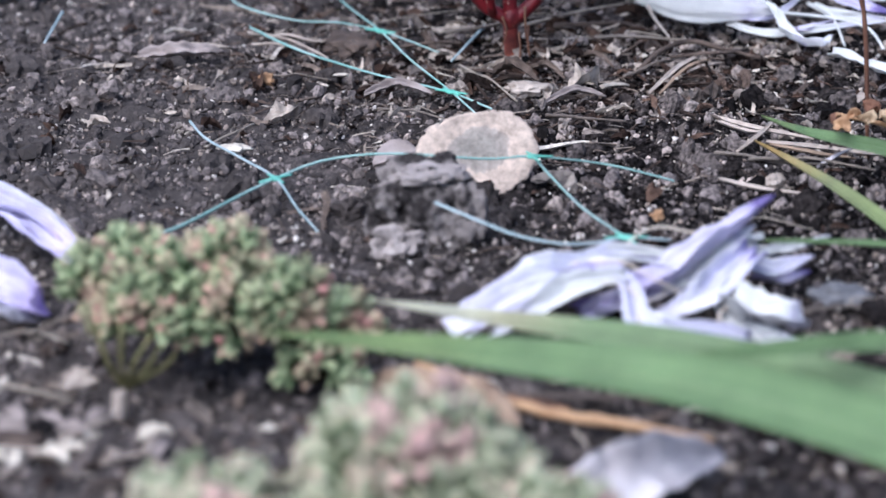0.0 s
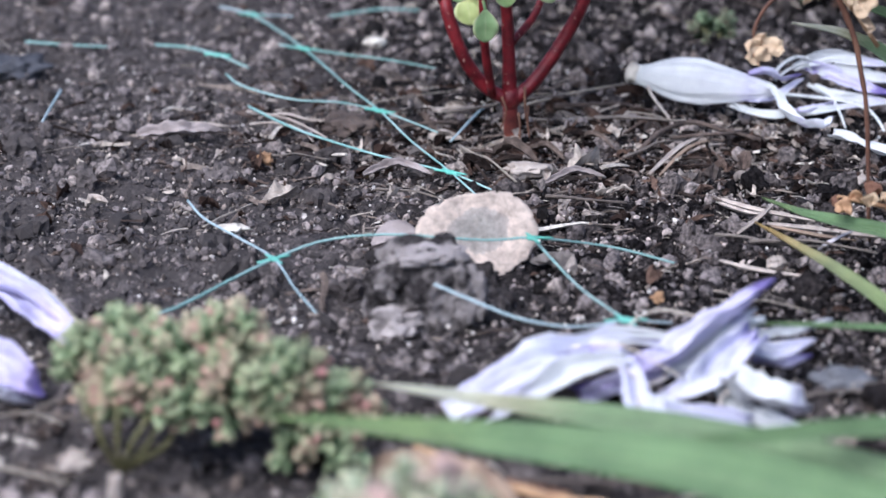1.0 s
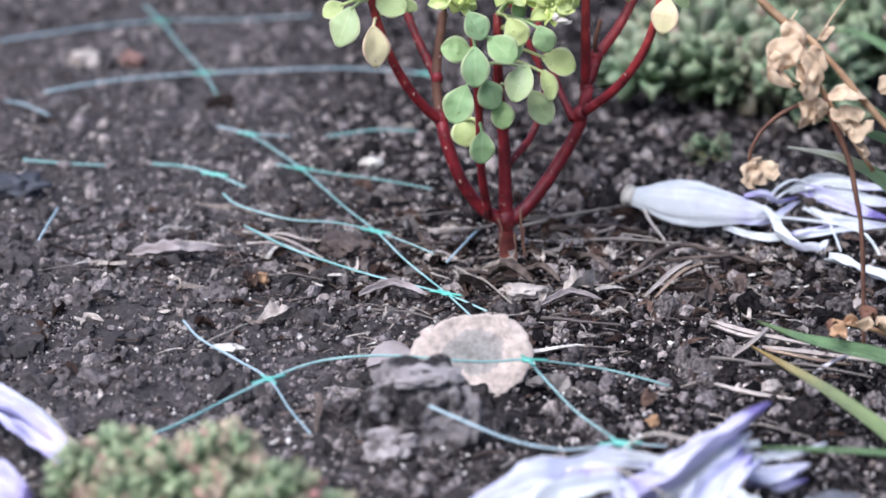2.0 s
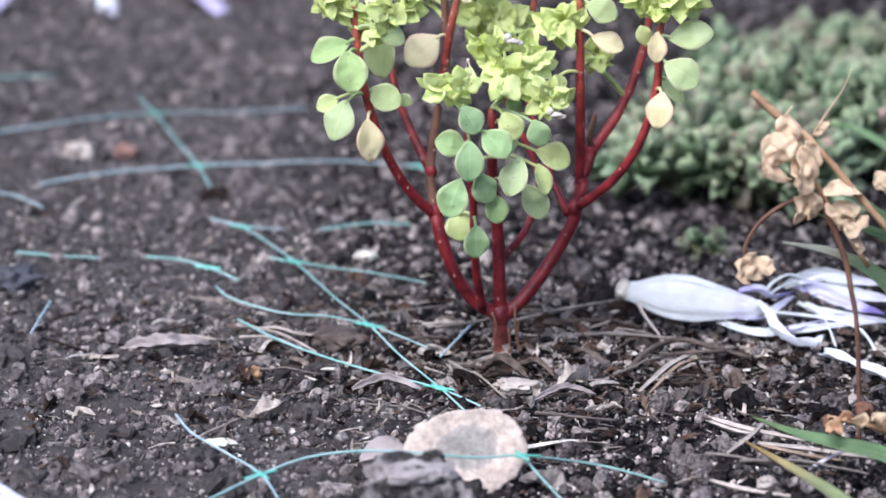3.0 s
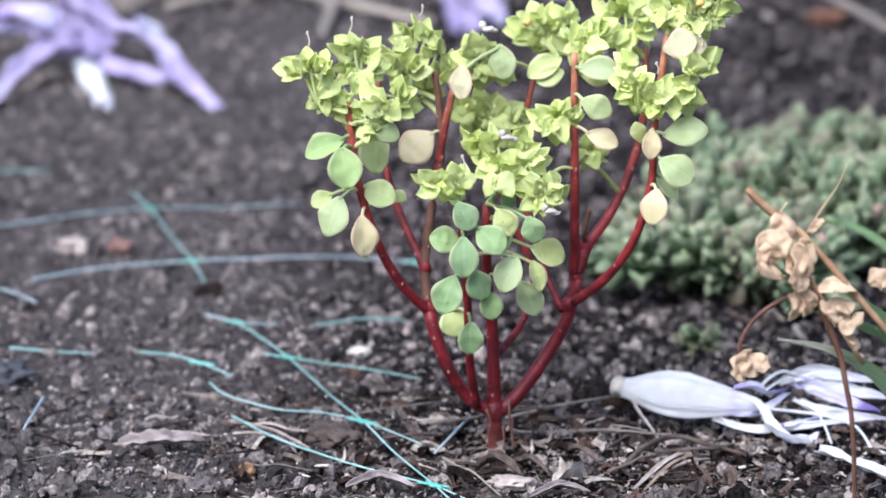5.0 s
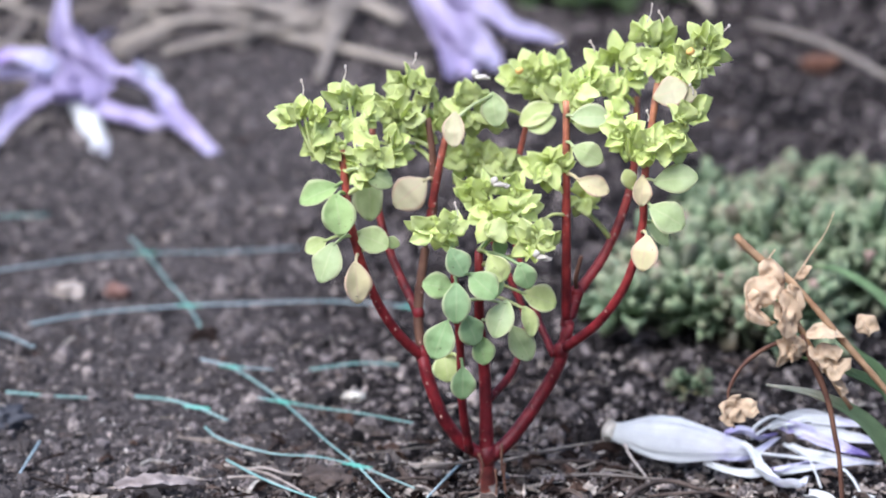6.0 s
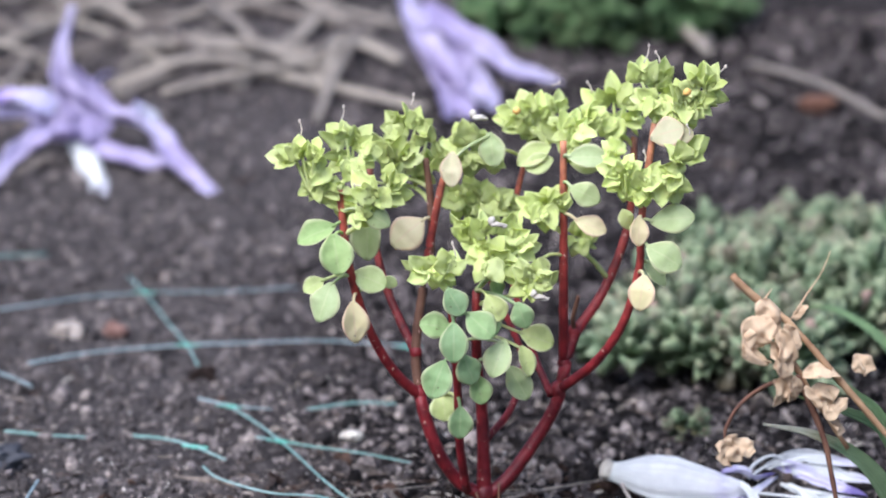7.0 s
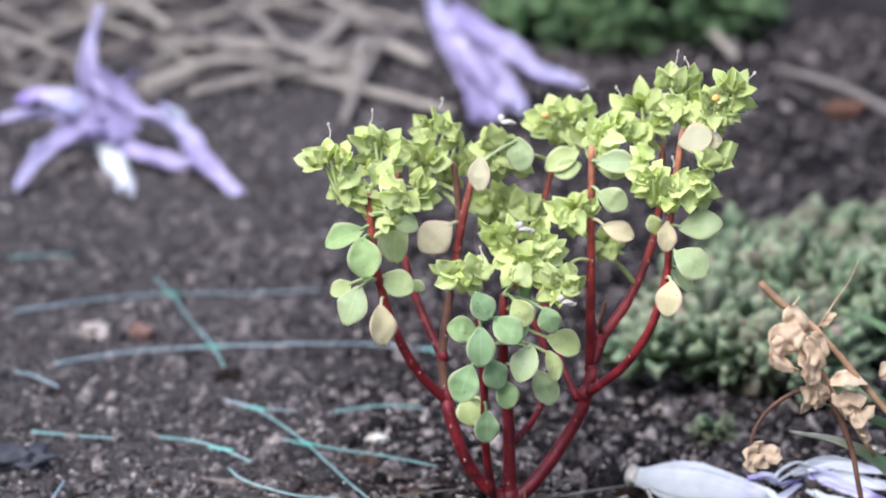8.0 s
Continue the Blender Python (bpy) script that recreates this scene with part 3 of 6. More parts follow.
def spurge_leaf(plant, c, w, h, angle, mat, k):
    length, width = max(w, h) * 0.97, max(min(w, h), 0.7 * max(w, h)) * 0.94
    rnd = random.Random(k)
    d = Vector((math.cos(radians(angle)), rnd.uniform(-0.35, 0.1), math.sin(radians(angle)))).normalized()
    c = Vector(c)
    base, tip = c - d * length / 2, c + d * length / 2
    bend = Vector((0, -0.08 * length, 0.03 * length))
    st = nearest_stem(base)
    if (st - base).length > 9:
        st = base + (st - base).normalized() * 9
    shape = merge(ribbon([base, c + bend, tip], width, spoon, 0.2, rnd.uniform(-0.05, 0.2), rnd.uniform(-16, 16), rnd.uniform(-18, 18), n=14, m=9, ripple=0.06, crumple=0.12, seed=k, face=(rnd.uniform(-0.3, 0.3), -1, 0.45)),
                  tube([st, (st + base) / 2 + Vector((0, -0.3, 0.4)), base + d * 0.5], 0.28, 0.24, 6, 6))
    make("leaf", shape[0], shape[1], mat, plant, uvs=shape[2])


def sharp(v):
    """Bract: broad at the base, drawn out to a point."""
    return min(1.0, 0.45 + 2.2 * v) * (1 - v ** 2.8) * (1 + 0.12 * math.sin(17 * v)) + 0.015


def flower_head(plant, depth, florets, k):
    """A head of the spurge: cups of pointed bracts on short rays. florets: x, z, size and the way each cup opens, in degrees."""
    rnd = random.Random(300 + k)
    cs = [Vector((x, depth + rnd.uniform(-2.6, 2.6), z)) for x, z, s, d in florets]
    mid = sum(cs, Vector()) / len(cs)
    low = Vector((mid.x, depth, min(c.z for c in cs) - 1.0))
    st = nearest_stem(low - Vector((0, 0, 2)))
    if (st - low).length > 12:
        st = low - Vector((0, 0, 6))
    rays = [tube([st, (st + low) / 2 + Vector((0, 0, 0.3)), low], 0.4, 0.36, 8, 6)]
    feet = []
    for c, (x, z, s, d) in zip(cs, florets):
        a = radians(d)
        out = Vector((math.cos(a), rnd.uniform(-0.35, 0.3), math.sin(a) + 0.35)).normalized()
        foot = c - out * s * 0.34
        feet.append((c, foot, out, s, a))
        rays.append(tube([low, (low + foot) / 2 + Vector((0, 0, -0.2)), foot], 0.3, 0.24, 6, 5))
    v, f, _ = merge(*rays)
    head = make("flower_head", v, f, BRACT, plant)
    for i, (c, foot, out, s, a) in enumerate(feet):
        for j, (turn, back, ln) in enumerate(((0.6, -0.3, 0.95), (-0.6, -0.2, 0.95), (0.0, 0.35, 1.1), (0.15, -0.45, 0.75))):
            b = a + turn * rnd.uniform(0.75, 1.35) + rnd.uniform(-0.2, 0.2)
            d = Vector((math.cos(b), back + out.y * 0.5 + rnd.uniform(-0.25, 0.25), math.sin(b))).normalized()
            n = s * ln * rnd.uniform(0.9, 1.2)
            side = Vector((0.3 * math.cos(b) + rnd.uniform(-0.7, 0.7), -1.0, 0.25 + rnd.uniform(-0.6, 0.6)))
            tip = foot + d * n + out * n * rnd.uniform(-0.1, 0.14)
            sh = ribbon([foot, foot + d * n * 0.5 - out * n * rnd.uniform(0.02, 0.12), tip], n * rnd.uniform(0.8, 1.04), sharp, 0.1, rnd.uniform(0.0, 0.3), rnd.uniform(-22, 22), rnd.uniform(-30, 30), n=9, m=7, ripple=0.2, seed=rnd.randrange(999), face=tuple(side), crumple=0.3)
            make("bract", sh[0], sh[1], BRACT, head, uvs=sh[2])
        q = foot + out * s * 0.3 + Vector((0, -0.3, 0))
        make("capsule", *lump(q, (0.34, 0.34, 0.45), 0.25, 1.5, 1, k)[:2], CAPSULE, head)
        for _ in range(2):
            e = q + Vector((rnd.uniform(-0.7, 0.7), -0.4, rnd.uniform(0.2, 0.9)))
            make("stamen", *tube([q, (q + e) / 2, e], 0.09, 0.07, 4, 4)[:2], CAPSULE, head)


def withered_style(plant, a, b, k):
    """A thread left by a spent floret, with a shrunken knob."""
    a, b = Vector(a), Vector(b)
    make("style", *merge(tube([a, (a + b) / 2 + Vector((0.2, 0, 0)), b], 0.13, 0.1, 6, 5), lump(b, (0.22, 0.2, 0.34), 0.4, 2, 1, k))[:2], STYLE, plant, "withered whitish style")


def build_spurge():
    plant = thing("spurge_plant", (0, 0, 0), "upright spurge with red forked stems and lime-green flower heads", "plant")
    base = [((0.0, 0.0, -3.0), (0.0, 0.0, 0.0), (-0.3, 0.0, 6.8), (-0.5, 0.0, 14.6), (-0.9, 0.0, 20.7), (-1.7, -2.0, 28.0), (-1.9, -4.0, 38.6))]
    stem(plant, base[0], 1.35, 0.65, STEM)
    stem(plant, [(-0.3, 0.0, 6.0), (-4.3, 0.0, 8.5), (-7.3, -1.0, 13.1), (-9.5, -1.0, 19.2), (-10.1, 0.0, 22.0)], 1.05, 0.95, STEM)
    stem(plant, [(-10.1, 0.0, 21.6), (-14.1, -2.0, 25.8), (-17.8, -4.0, 32.6), (-20.7, -6.0, 42.2), (-22.3, -6.0, 53.9)], 0.85, 0.55, STEM)
    stem(plant, [(-10.2, 0.0, 21.6), (-10.9, 2.0, 28.0), (-10.0, 4.0, 36.2), (-8.7, 5.0, 42.9), (-8.8, 6.0, 50.4), (-9.6, 6.0, 57)], 0.8, 0.5, STEM_BROWN, "brown weathered branch")
    stem(plant, [(-10.8, 2.0, 27.6), (-14.6, 7.0, 34.8), (-16.8, 10.0, 41.1), (-17.7, 12.0, 46.9), (-18.1, 12.0, 55)], 0.72, 0.45, STEM)
    stem(plant, [(-9.3, 4.6, 41), (-8.7, 5.0, 45), (-7.6, 5.0, 51), (-6.4, 5.0, 56)], 0.7, 0.5, STEM)
    stem(plant, [(-3.0, -1.0, 7.2), (-4.2, -5.0, 15.8), (-4.6, -7.0, 24.8), (-5.5, -8.0, 35.2), (-5.9, -8.0, 39.3)], 0.72, 0.5, STEM)
    stem(plant, [(-0.0, 0.0, 5.8), (3.8, 1.0, 9.2), (8.4, 2.0, 15.9), (10.9, 2.0, 21.2), (12.1, 3.0, 27.0), (13.4, 4.0, 31.2)], 1.1, 0.9, STEM)
    stem(plant, [(13.2, 4.0, 30.6), (17.3, 7.0, 35.8), (20.3, 9.0, 42.4), (21.9, 10.0, 49.1), (22.2, 10.0, 60.0)], 0.85, 0.5, STEM)
    stem(plant, [(10.8, 2.0, 22.2), (16.0, -2.0, 27.3), (19.9, -5.0, 33.9), (22.1, -6.0, 42.5), (22.3, -6.0, 50.0), (24, -5.0, 64)], 0.8, 0.5, STEM)
    stem(plant, [(11.6, 3.0, 26.0), (11.3, 1.0, 38.6), (11.1, 0.0, 48.9), (10.9, 0.0, 60.6)], 0.78, 0.5, STEM)
    stem(plant, [(9.8, 2.0, 21.4), (7.6, 7.0, 25.7), (5.5, 10.0, 31.7), (3.3, 13.0, 42.5), (6.2, 15.0, 58)], 0.62, 0.42, STEM)
    stem(plant, [(-0.2, 0.0, 14.8), (3.8, 5.0, 18.7), (5.6, 9.0, 25.7), (1.2, 12.0, 35.6), (-1.4, 13.0, 44)], 0.62, 0.45, STEM)
    stem(plant, [(13.2, 4, 30.9), (12.9, 2, 33.5), (13.6, 1, 37.0)], 0.4, 0.3, STEM_BROWN, "dead brown stub")
    for k, (x, yy, z, r) in enumerate([(-10.1, 0, 21.9, 1.15), (10.9, 2, 22.2, 1.2), (13.2, 3.9, 30.8, 1.05), (-0.2, 0, 6.3, 1.6), (-10.8, 2, 27.8, 0.95), (11.7, 3, 26.2, 1.05)]):
        make("stem_node", *lump((x, yy, z), (r, r, r * 1.35), 0.2, 1.4, 2, k)[:2], STEM, plant)
    for k, (x, z) in enumerate([(1.9, 8.5), (-1.6, 7.0), (1.0, 4.5), (2.4, 5.6)]):
        make("root_shred", *tube([(x, -1.6, z), (x * 0.8 + 0.4, -2.2, z - 2.2), (x * 1.1, -2.0, z - 5)], 0.22, 0.14, 8, 5, 0.2, k)[:2], STEM_BROWN, plant, "dry brown shred at the stem foot")
    g, p, y = LEAF, LEAF_PALE, LEAF_LIME
    leaves = [
        [(-22.6, -9, 44.8, 5.5, 6.4, -80, g), (-25.6, -6, 47.3, 6.4, 4.6, -155, g), (-17.7, -6, 40.5, 5.5, 4.6, -20, y), (-24.3, -8, 37.5, 5.5, 6.4, -110, y), (-19.9, -8, 34.5, 4.8, 6.4, -85, p),
         (-18.3, 3, 45.4, 5.5, 7.4, -90, y), (-12.2, 4, 45.9, 6.0, 6.4, -140, p), (-5.6, 2, 55.9, 3.7, 5.5, -90, p), (0.4, 6, 58.4, 4.6, 5.5, -80, y), (7.7, 8, 56, 4.6, 3.7, -160, y)],
        [(-5.2, -12, 38.4, 4.6, 4.4, -60, g), (-8.0, -9, 34.2, 4.8, 4.4, 170, g), (-5.3, -14, 32.7, 4.6, 6.0, -90, g), (-1.4, -12, 34.9, 5.3, 5.0, -40, g), (-3.0, -12, 28.3, 4.6, 5.1, -70, g),
         (-7.6, -13, 27.0, 5.1, 6.0, -110, g), (-1.4, -10, 24.9, 4.6, 4.1, -75, g), (1.3, -11, 29.8, 4.6, 6.0, -110, y), (4.4, -7, 25.3, 3.7, 6.0, -60, y), (-4.2, -11, 20.1, 4.1, 5.1, -90, g)],
        [(-6.6, -5, 21.1, 4.6, 4.6, -80, y), (4.7, -10, 36.1, 3.9, 4.4, -70, g), (7.1, -6, 31.8, 5.5, 4.6, -20, y), (0.7, -9, 37.0, 4.6, 4.1, -60, y), (14.4, -2, 58.4, 6.0, 4.1, 0, y), (14.0, -4, 53.2, 5.1, 4.1, -25, y),
         (15.0, -3, 48.3, 5.1, 2.8, -20, p), (26.6, -9, 50.4, 6.9, 4.6, 10, y)],
        [(25.4, -10, 45.0, 6.0, 5.5, -30, y), (22.2, -10, 39.6, 4.6, 5.5, -100, p), (25.6, -8, 63.0, 5.5, 5.1, 20, p), (19.9, -8, 50.1, 2.3, 3.7, 110, y), (21.7, -9, 48.6, 2.8, 4.6, -90, p), (24.6, -4, 41.5, 2.4, 5.0, -50, y)],
        [(-0, -9, 34.5, 3.8, 3.8, -60, g), (5.4, -8, 28.8, 3.3, 4.9, -75, y), (1.2, -6, 39.8, 2.8, 3.3, -70, g), (0.7, 9, 56.3, 3.4, 4.3, -85, y), (27.2, -8, 62.6, 4.9, 3.6, 10, p), (6.9, 9, 57.2, 6, 2.9, -150, y), (14.1, 0, 57.2, 5, 3.3, -10, y), (-16.8, -9, 50.3, 4.9, 3.6, -30, y), (7.9, -3, 42.3, 2.5, 2.8, -60, y), (-26, -6, 39.6, 3.6, 3, -150, y), (-14.8, -4, 39.8, 2.1, 2.5, -20, y)],
    ]
    k = 0
    for rows in leaves:
        for x, yy, z, w, h, a, mat in rows:
            k += 1
            spurge_leaf(plant, (x, yy, z), w, h, a, mat, k)
    flower_head(plant, -6, [(-29.9, 59.2, 3.3, 175), (-27.9, 60.1, 3.3, 105), (-25.8, 59.8, 3, 80), (-25.5, 57.4, 3.5, 200), (-26.9, 54.4, 2.8, 215), (-24.6, 54.8, 3.3, -70), (-23, 53.8, 3.8, -50)], 0)
    flower_head(plant, -2, [(-22.1, 62.1, 3.7, 140), (-19.9, 61, 3.2, 55), (-18.4, 59.1, 3.3, 10), (-22.4, 58.2, 3.2, 215), (-20.1, 57.1, 3, -70)], 1)
    flower_head(plant, 8, [(-13.2, 62.6, 3.7, 140), (-10.9, 62.6, 2.9, 75), (-14.2, 60.5, 3.1, 175), (-16.9, 58.6, 3.6, 150), (-15, 58.3, 3.7, 100), (-12.3, 57.8, 3.4, 30), (-14, 55.7, 3.7, -95), (-10.2, 54.8, 3.2, -40)], 2)
    flower_head(plant, -8, [(-17.7, 54.9, 3.8, 125), (-14.6, 55.8, 3.6, 60), (-16.6, 53.1, 3.4, -80), (-14.1, 53.6, 3.1, -10), (-20.9, 51.7, 3.4, 195), (-18.9, 50.6, 2.9, -40)], 3)
    flower_head(plant, 9, [(-9.7, 60.4, 3.1, 110), (-7.6, 58.2, 2.9, 80), (-8.8, 56.2, 3.6, -90), (-19.3, 53.2, 2.2, 200)], 4)
    flower_head(plant, 10, [(-4.2, 59.8, 3.8, 120), (-1.5, 59.5, 3.2, 60), (-5.1, 57.2, 3.2, 190), (-2.5, 56.4, 3.8, -80), (0.6, 57.3, 3.2, 0)], 5)
    flower_head(plant, 12, [(-4.8, 50.8, 3.6, 160), (-1.9, 51.4, 3.6, 110), (1.5, 50.6, 3.6, 60), (-3, 48.2, 3.9, -90), (0.3, 48.7, 3.8, -60), (3.7, 48.8, 3.3, -10)], 6)
    flower_head(plant, -6, [(-3.5, 48.5, 3.6, 130), (-0.5, 48.9, 3.6, 100), (2.9, 48.1, 3.5, 50), (-1.8, 45.7, 3.9, 170), (1.4, 45.3, 3.9, 20), (-0.4, 42.6, 3.5, -90), (3, 42.8, 3.5, -40), (5.4, 45.7, 3.3, 10)], 7)
    flower_head(plant, -10, [(-10.4, 43.6, 3.4, 160), (-8.2, 42.1, 3.6, -110), (-5.8, 44.1, 3.3, 70), (-6.3, 41.9, 3.1, -50)], 8)
    flower_head(plant, -7, [(5.6, 42.5, 3.4, 110), (7.6, 41.5, 3, 20), (5, 39.8, 3, -120), (6.8, 40.1, 2.8, -60)], 9)
    flower_head(plant, 13, [(3.6, 62.5, 3.8, 190), (5.6, 64.7, 3.8, 115), (7.6, 63.5, 3.3, 90), (6.6, 60.9, 3.4, -120), (8.8, 60.7, 3.8, -80), (10.5, 64.4, 3.3, 85)], 10)
    flower_head(plant, 3, [(10.4, 62.1, 3.4, 120), (12.4, 63.1, 3.5, 70), (13.8, 61.2, 3.4, -40), (11.6, 60.4, 3, -110), (15, 64, 3, 30)], 11)
    flower_head(plant, 10, [(16.7, 65, 3.4, 130), (18.9, 66.6, 3.8, 95), (21, 66.1, 3.2, 50), (17.8, 62.3, 3.6, -120), (20, 61.8, 3.8, -70), (21.9, 63.3, 3.2, -10)], 12)
    flower_head(plant, -3, [(22, 71.2, 4, 98), (24.7, 70.5, 3.6, 75), (23.1, 67.5, 3.3, 170), (26.2, 68.8, 3.3, 20), (24.7, 66.2, 3.6, -80), (27.6, 66.8, 3.3, -30)], 13)
    flower_head(plant, -6, [(27.8, 68.9, 3.3, 110), (29.7, 70.9, 3.5, 120), (31.7, 71.1, 3.5, 60), (32.1, 68.7, 3.3, -30), (28.8, 66.4, 3.6, -70), (30.6, 67.6, 3, -20), (27, 64.7, 3.1, -90)], 14)
    flower_head(plant, -8, [(17.9, 60.2, 2.8, 150), (17.6, 57.6, 3.3, 180), (19.7, 58.4, 3.3, 75), (19.5, 55.1, 3.8, -105), (22.4, 56.6, 3.6, 60), (22.6, 54.3, 3.1, -80)], 15)
    flower_head(plant, -9, [(27.2, 60.1, 3.6, 140), (29.3, 60.5, 3.6, 20), (25.8, 57.8, 3.4, 200), (26.5, 55.6, 3.9, -60), (24.7, 55.8, 3.1, -120)], 16)
    flower_head(plant, 0, [(6.7, 51, 3.5, 160), (8.6, 51.9, 3.3, 90), (10.3, 51.9, 3.2, 50), (8.1, 49.8, 3.3, -90)], 17)
    flower_head(plant, 6, [(14.2, 46, 3, 60), (13.1, 44.2, 2.9, -100), (15.1, 45.1, 2.5, 0)], 18)
    for k, (a, b) in enumerate([((-27.9, -6, 61.9), (-28.1, -6, 64.1)), ((-22.1, -2, 63.8), (-21.8, -2, 65.7)), ((-12, 8, 64.9), (-11.5, 8, 66.4)), ((9.6, 13, 67.4), (10.8, 13, 67.9)), ((15.6, 10, 66.7), (14.9, 10, 68.3)), ((22.4, -3, 72.7), (23.1, -3, 75.3)), ((24.7, -4, 72.8), (24, -4, 74.4)), ((32.7, -6, 71.4), (34.1, -6, 72.6)), ((-5.1, -11, 43.8), (-5.6, -11, 47)), ((28.8, -9, 62.8), (28.4, -9, 64.3)), ((22.4, -9, 58.9), (22.2, -9, 60.4)), ((-18.4, -10, 55.1), (-19.9, -10, 55.2))]):
        withered_style(plant, a, b, k)
    for k, (x, yy, z) in enumerate([(-1.7, 7, 63.2), (0.9, -12, 49.9), (7.2, -11, 39)]):
        make("spent_flower", *merge(lump((x, yy, z), (1.0, 0.6, 0.4), 0.6, 2, 2, k), lump((x - 0.8, yy, z + 0.5), (0.5, 0.4, 0.7), 0.6, 2, 2, k + 3), lump((x + 0.9, yy, z - 0.2), (0.6, 0.4, 0.35), 0.6, 2, 2, k + 5))[:2], SHELL, plant, "whitish spent flower")
    for k, (x, yy, z) in enumerate([(4.1, 9, 64.3), (28.1, -8, 69.3)]):
        make("pollen_speck", *lump((x, yy - 3, z), (0.7, 0.5, 0.6), 0.3, 2, 1, k)[:2], POLLEN, plant, "orange spent flower")


# ---- low mat plants ----
def shoot_meshes(mat, count, leaf_len):
    out = []
    for k in range(count):
        rnd = random.Random(40 + k)
        parts = []
        n = 11
        for i in range(n):
            v = i / n
            a = i * 2.4 + rnd.uniform(-0.3, 0.3)
            tilt = 0.45 + 1.0 * v
            d = Vector((math.cos(a) * math.cos(tilt), math.sin(a) * math.cos(tilt), math.sin(tilt)))
            ln = leaf_len * rnd.uniform(0.8, 1.15) * (1.05 - 0.45 * v)
            b = Vector((0, 0, 0.9 * leaf_len * v - 0.35 * leaf_len))
            mid = b + d * ln * 0.55 + Vector((0, 0, 0.05 * ln))
            tip = b + d * ln + Vector((0, 0, 0.22 * ln))
            lv, lf, lu = ribbon([b, mid, tip], ln * 0.62, oval, ln * 0.34, 0.25, n=5, m=3, seed=i, face=(0, 0, 1) if v < 0.7 else (d.x, d.y, 0.2))
            tone = rnd.random()
            parts.append((lv, lf, [(tone, q[1]) for q in lu]))
        v, f, u = merge(*parts)
        foot = {j: 0 for i in range(n) for j in (*range(i * 30, i * 30 + 3), *range(i * 30 + 15, i * 30 + 18))}
        v[0] = Vector((0, 0, -0.3 * leaf_len))
        f = [tuple(dict.fromkeys(foot.get(j, j) for j in q)) for q in f]
        keep = sorted({j for q in f for j in q})
        num = {j: i for i, j in enumerate(keep)}
        out.append(([v[j] for j in keep], [tuple(num[j] for j in q) for q in f if len(q) > 2], [u[j] for j in keep]))
    made = []
    for v, f, u in out:
        ob = make("shoot", v, f, mat, uvs=u)
        made.append(ob.data)
        bpy.data.objects.remove(ob)
    return made


def mat_plant(name, spot, label, lobes, meshes, seed, size=1.0, stems=(), category="ground cover", floor_gap=0.0, core=None):
    """lobes: centre, half-lengths and number of shoots of each cushion."""
    rnd = random.Random(seed)
    t = thing(name, spot, label, category, "low mat plants")
    base = Vector(spot)
    for pts in stems:
        make("stem", *tube(pts, 0.34, 0.26, 10, 6, 0.12)[:2], GREEN_STEM, t)
    for k, (cx, cy, cz, rx, ry, rz, n) in enumerate(lobes):
        c = Vector((cx, cy, cz))
        # Added core lump: old stems coloured so dark that gaps between shoots look shaded.
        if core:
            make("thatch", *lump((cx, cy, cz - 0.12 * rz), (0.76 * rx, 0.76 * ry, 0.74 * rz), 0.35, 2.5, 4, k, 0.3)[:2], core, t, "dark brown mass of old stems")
        for i in range(n):
            zz = 1 - 1.45 * (i + 0.5) / n
            a = i * 2.39996 + rnd.uniform(-0.3, 0.3)
            q = math.sqrt(max(0.0, 1 - zz * zz))
            nrm = Vector((q * math.cos(a), q * math.sin(a), zz))
            j = rnd.uniform(0.82, 1.08)
            p = c + Vector((nrm.x * rx, nrm.y * ry, nrm.z * rz)) * j
            if p.z < slope(p.y) + floor_gap:
                continue
            aim = (Vector((nrm.x / rx, nrm.y / ry, nrm.z / rz)).normalized() + Vector((0, 0, 0.55))).normalized()
            ob = new("shoot", meshes[rnd.randrange(len(meshes))])
            s = size * rnd.uniform(0.75, 1.25)
            turn = aim.to_track_quat("Z", "Y") @ Euler((0, 0, rnd.uniform(0, 6.28))).to_quaternion()
            ob.matrix_basis = Matrix.LocRotScale((p - base) * MM, turn, (s, s, s))
            ob.parent = t
    for (cx, cy, cz, rx, ry, rz, n) in lobes:
        for i in range(0 if stems else 5):
            a = i * 0.9 + rnd.uniform(0, 0.5)
            e = Vector((cx + 0.75 * rx * math.cos(a), cy + 0.75 * ry * math.sin(a), cz + 0.3 * rz))
            foot = Vector((cx + (spot[0] - cx) * 0.7, cy + (spot[1] - cy) * 0.7, slope(cy) - 0.6))
            make("runner", *tube([foot, (foot + e) / 2 + Vector((0, 0, -0.1 * rz)), e], 0.32, 0.25, 6, 5)[:2], GREEN_STEM, t)
    return t


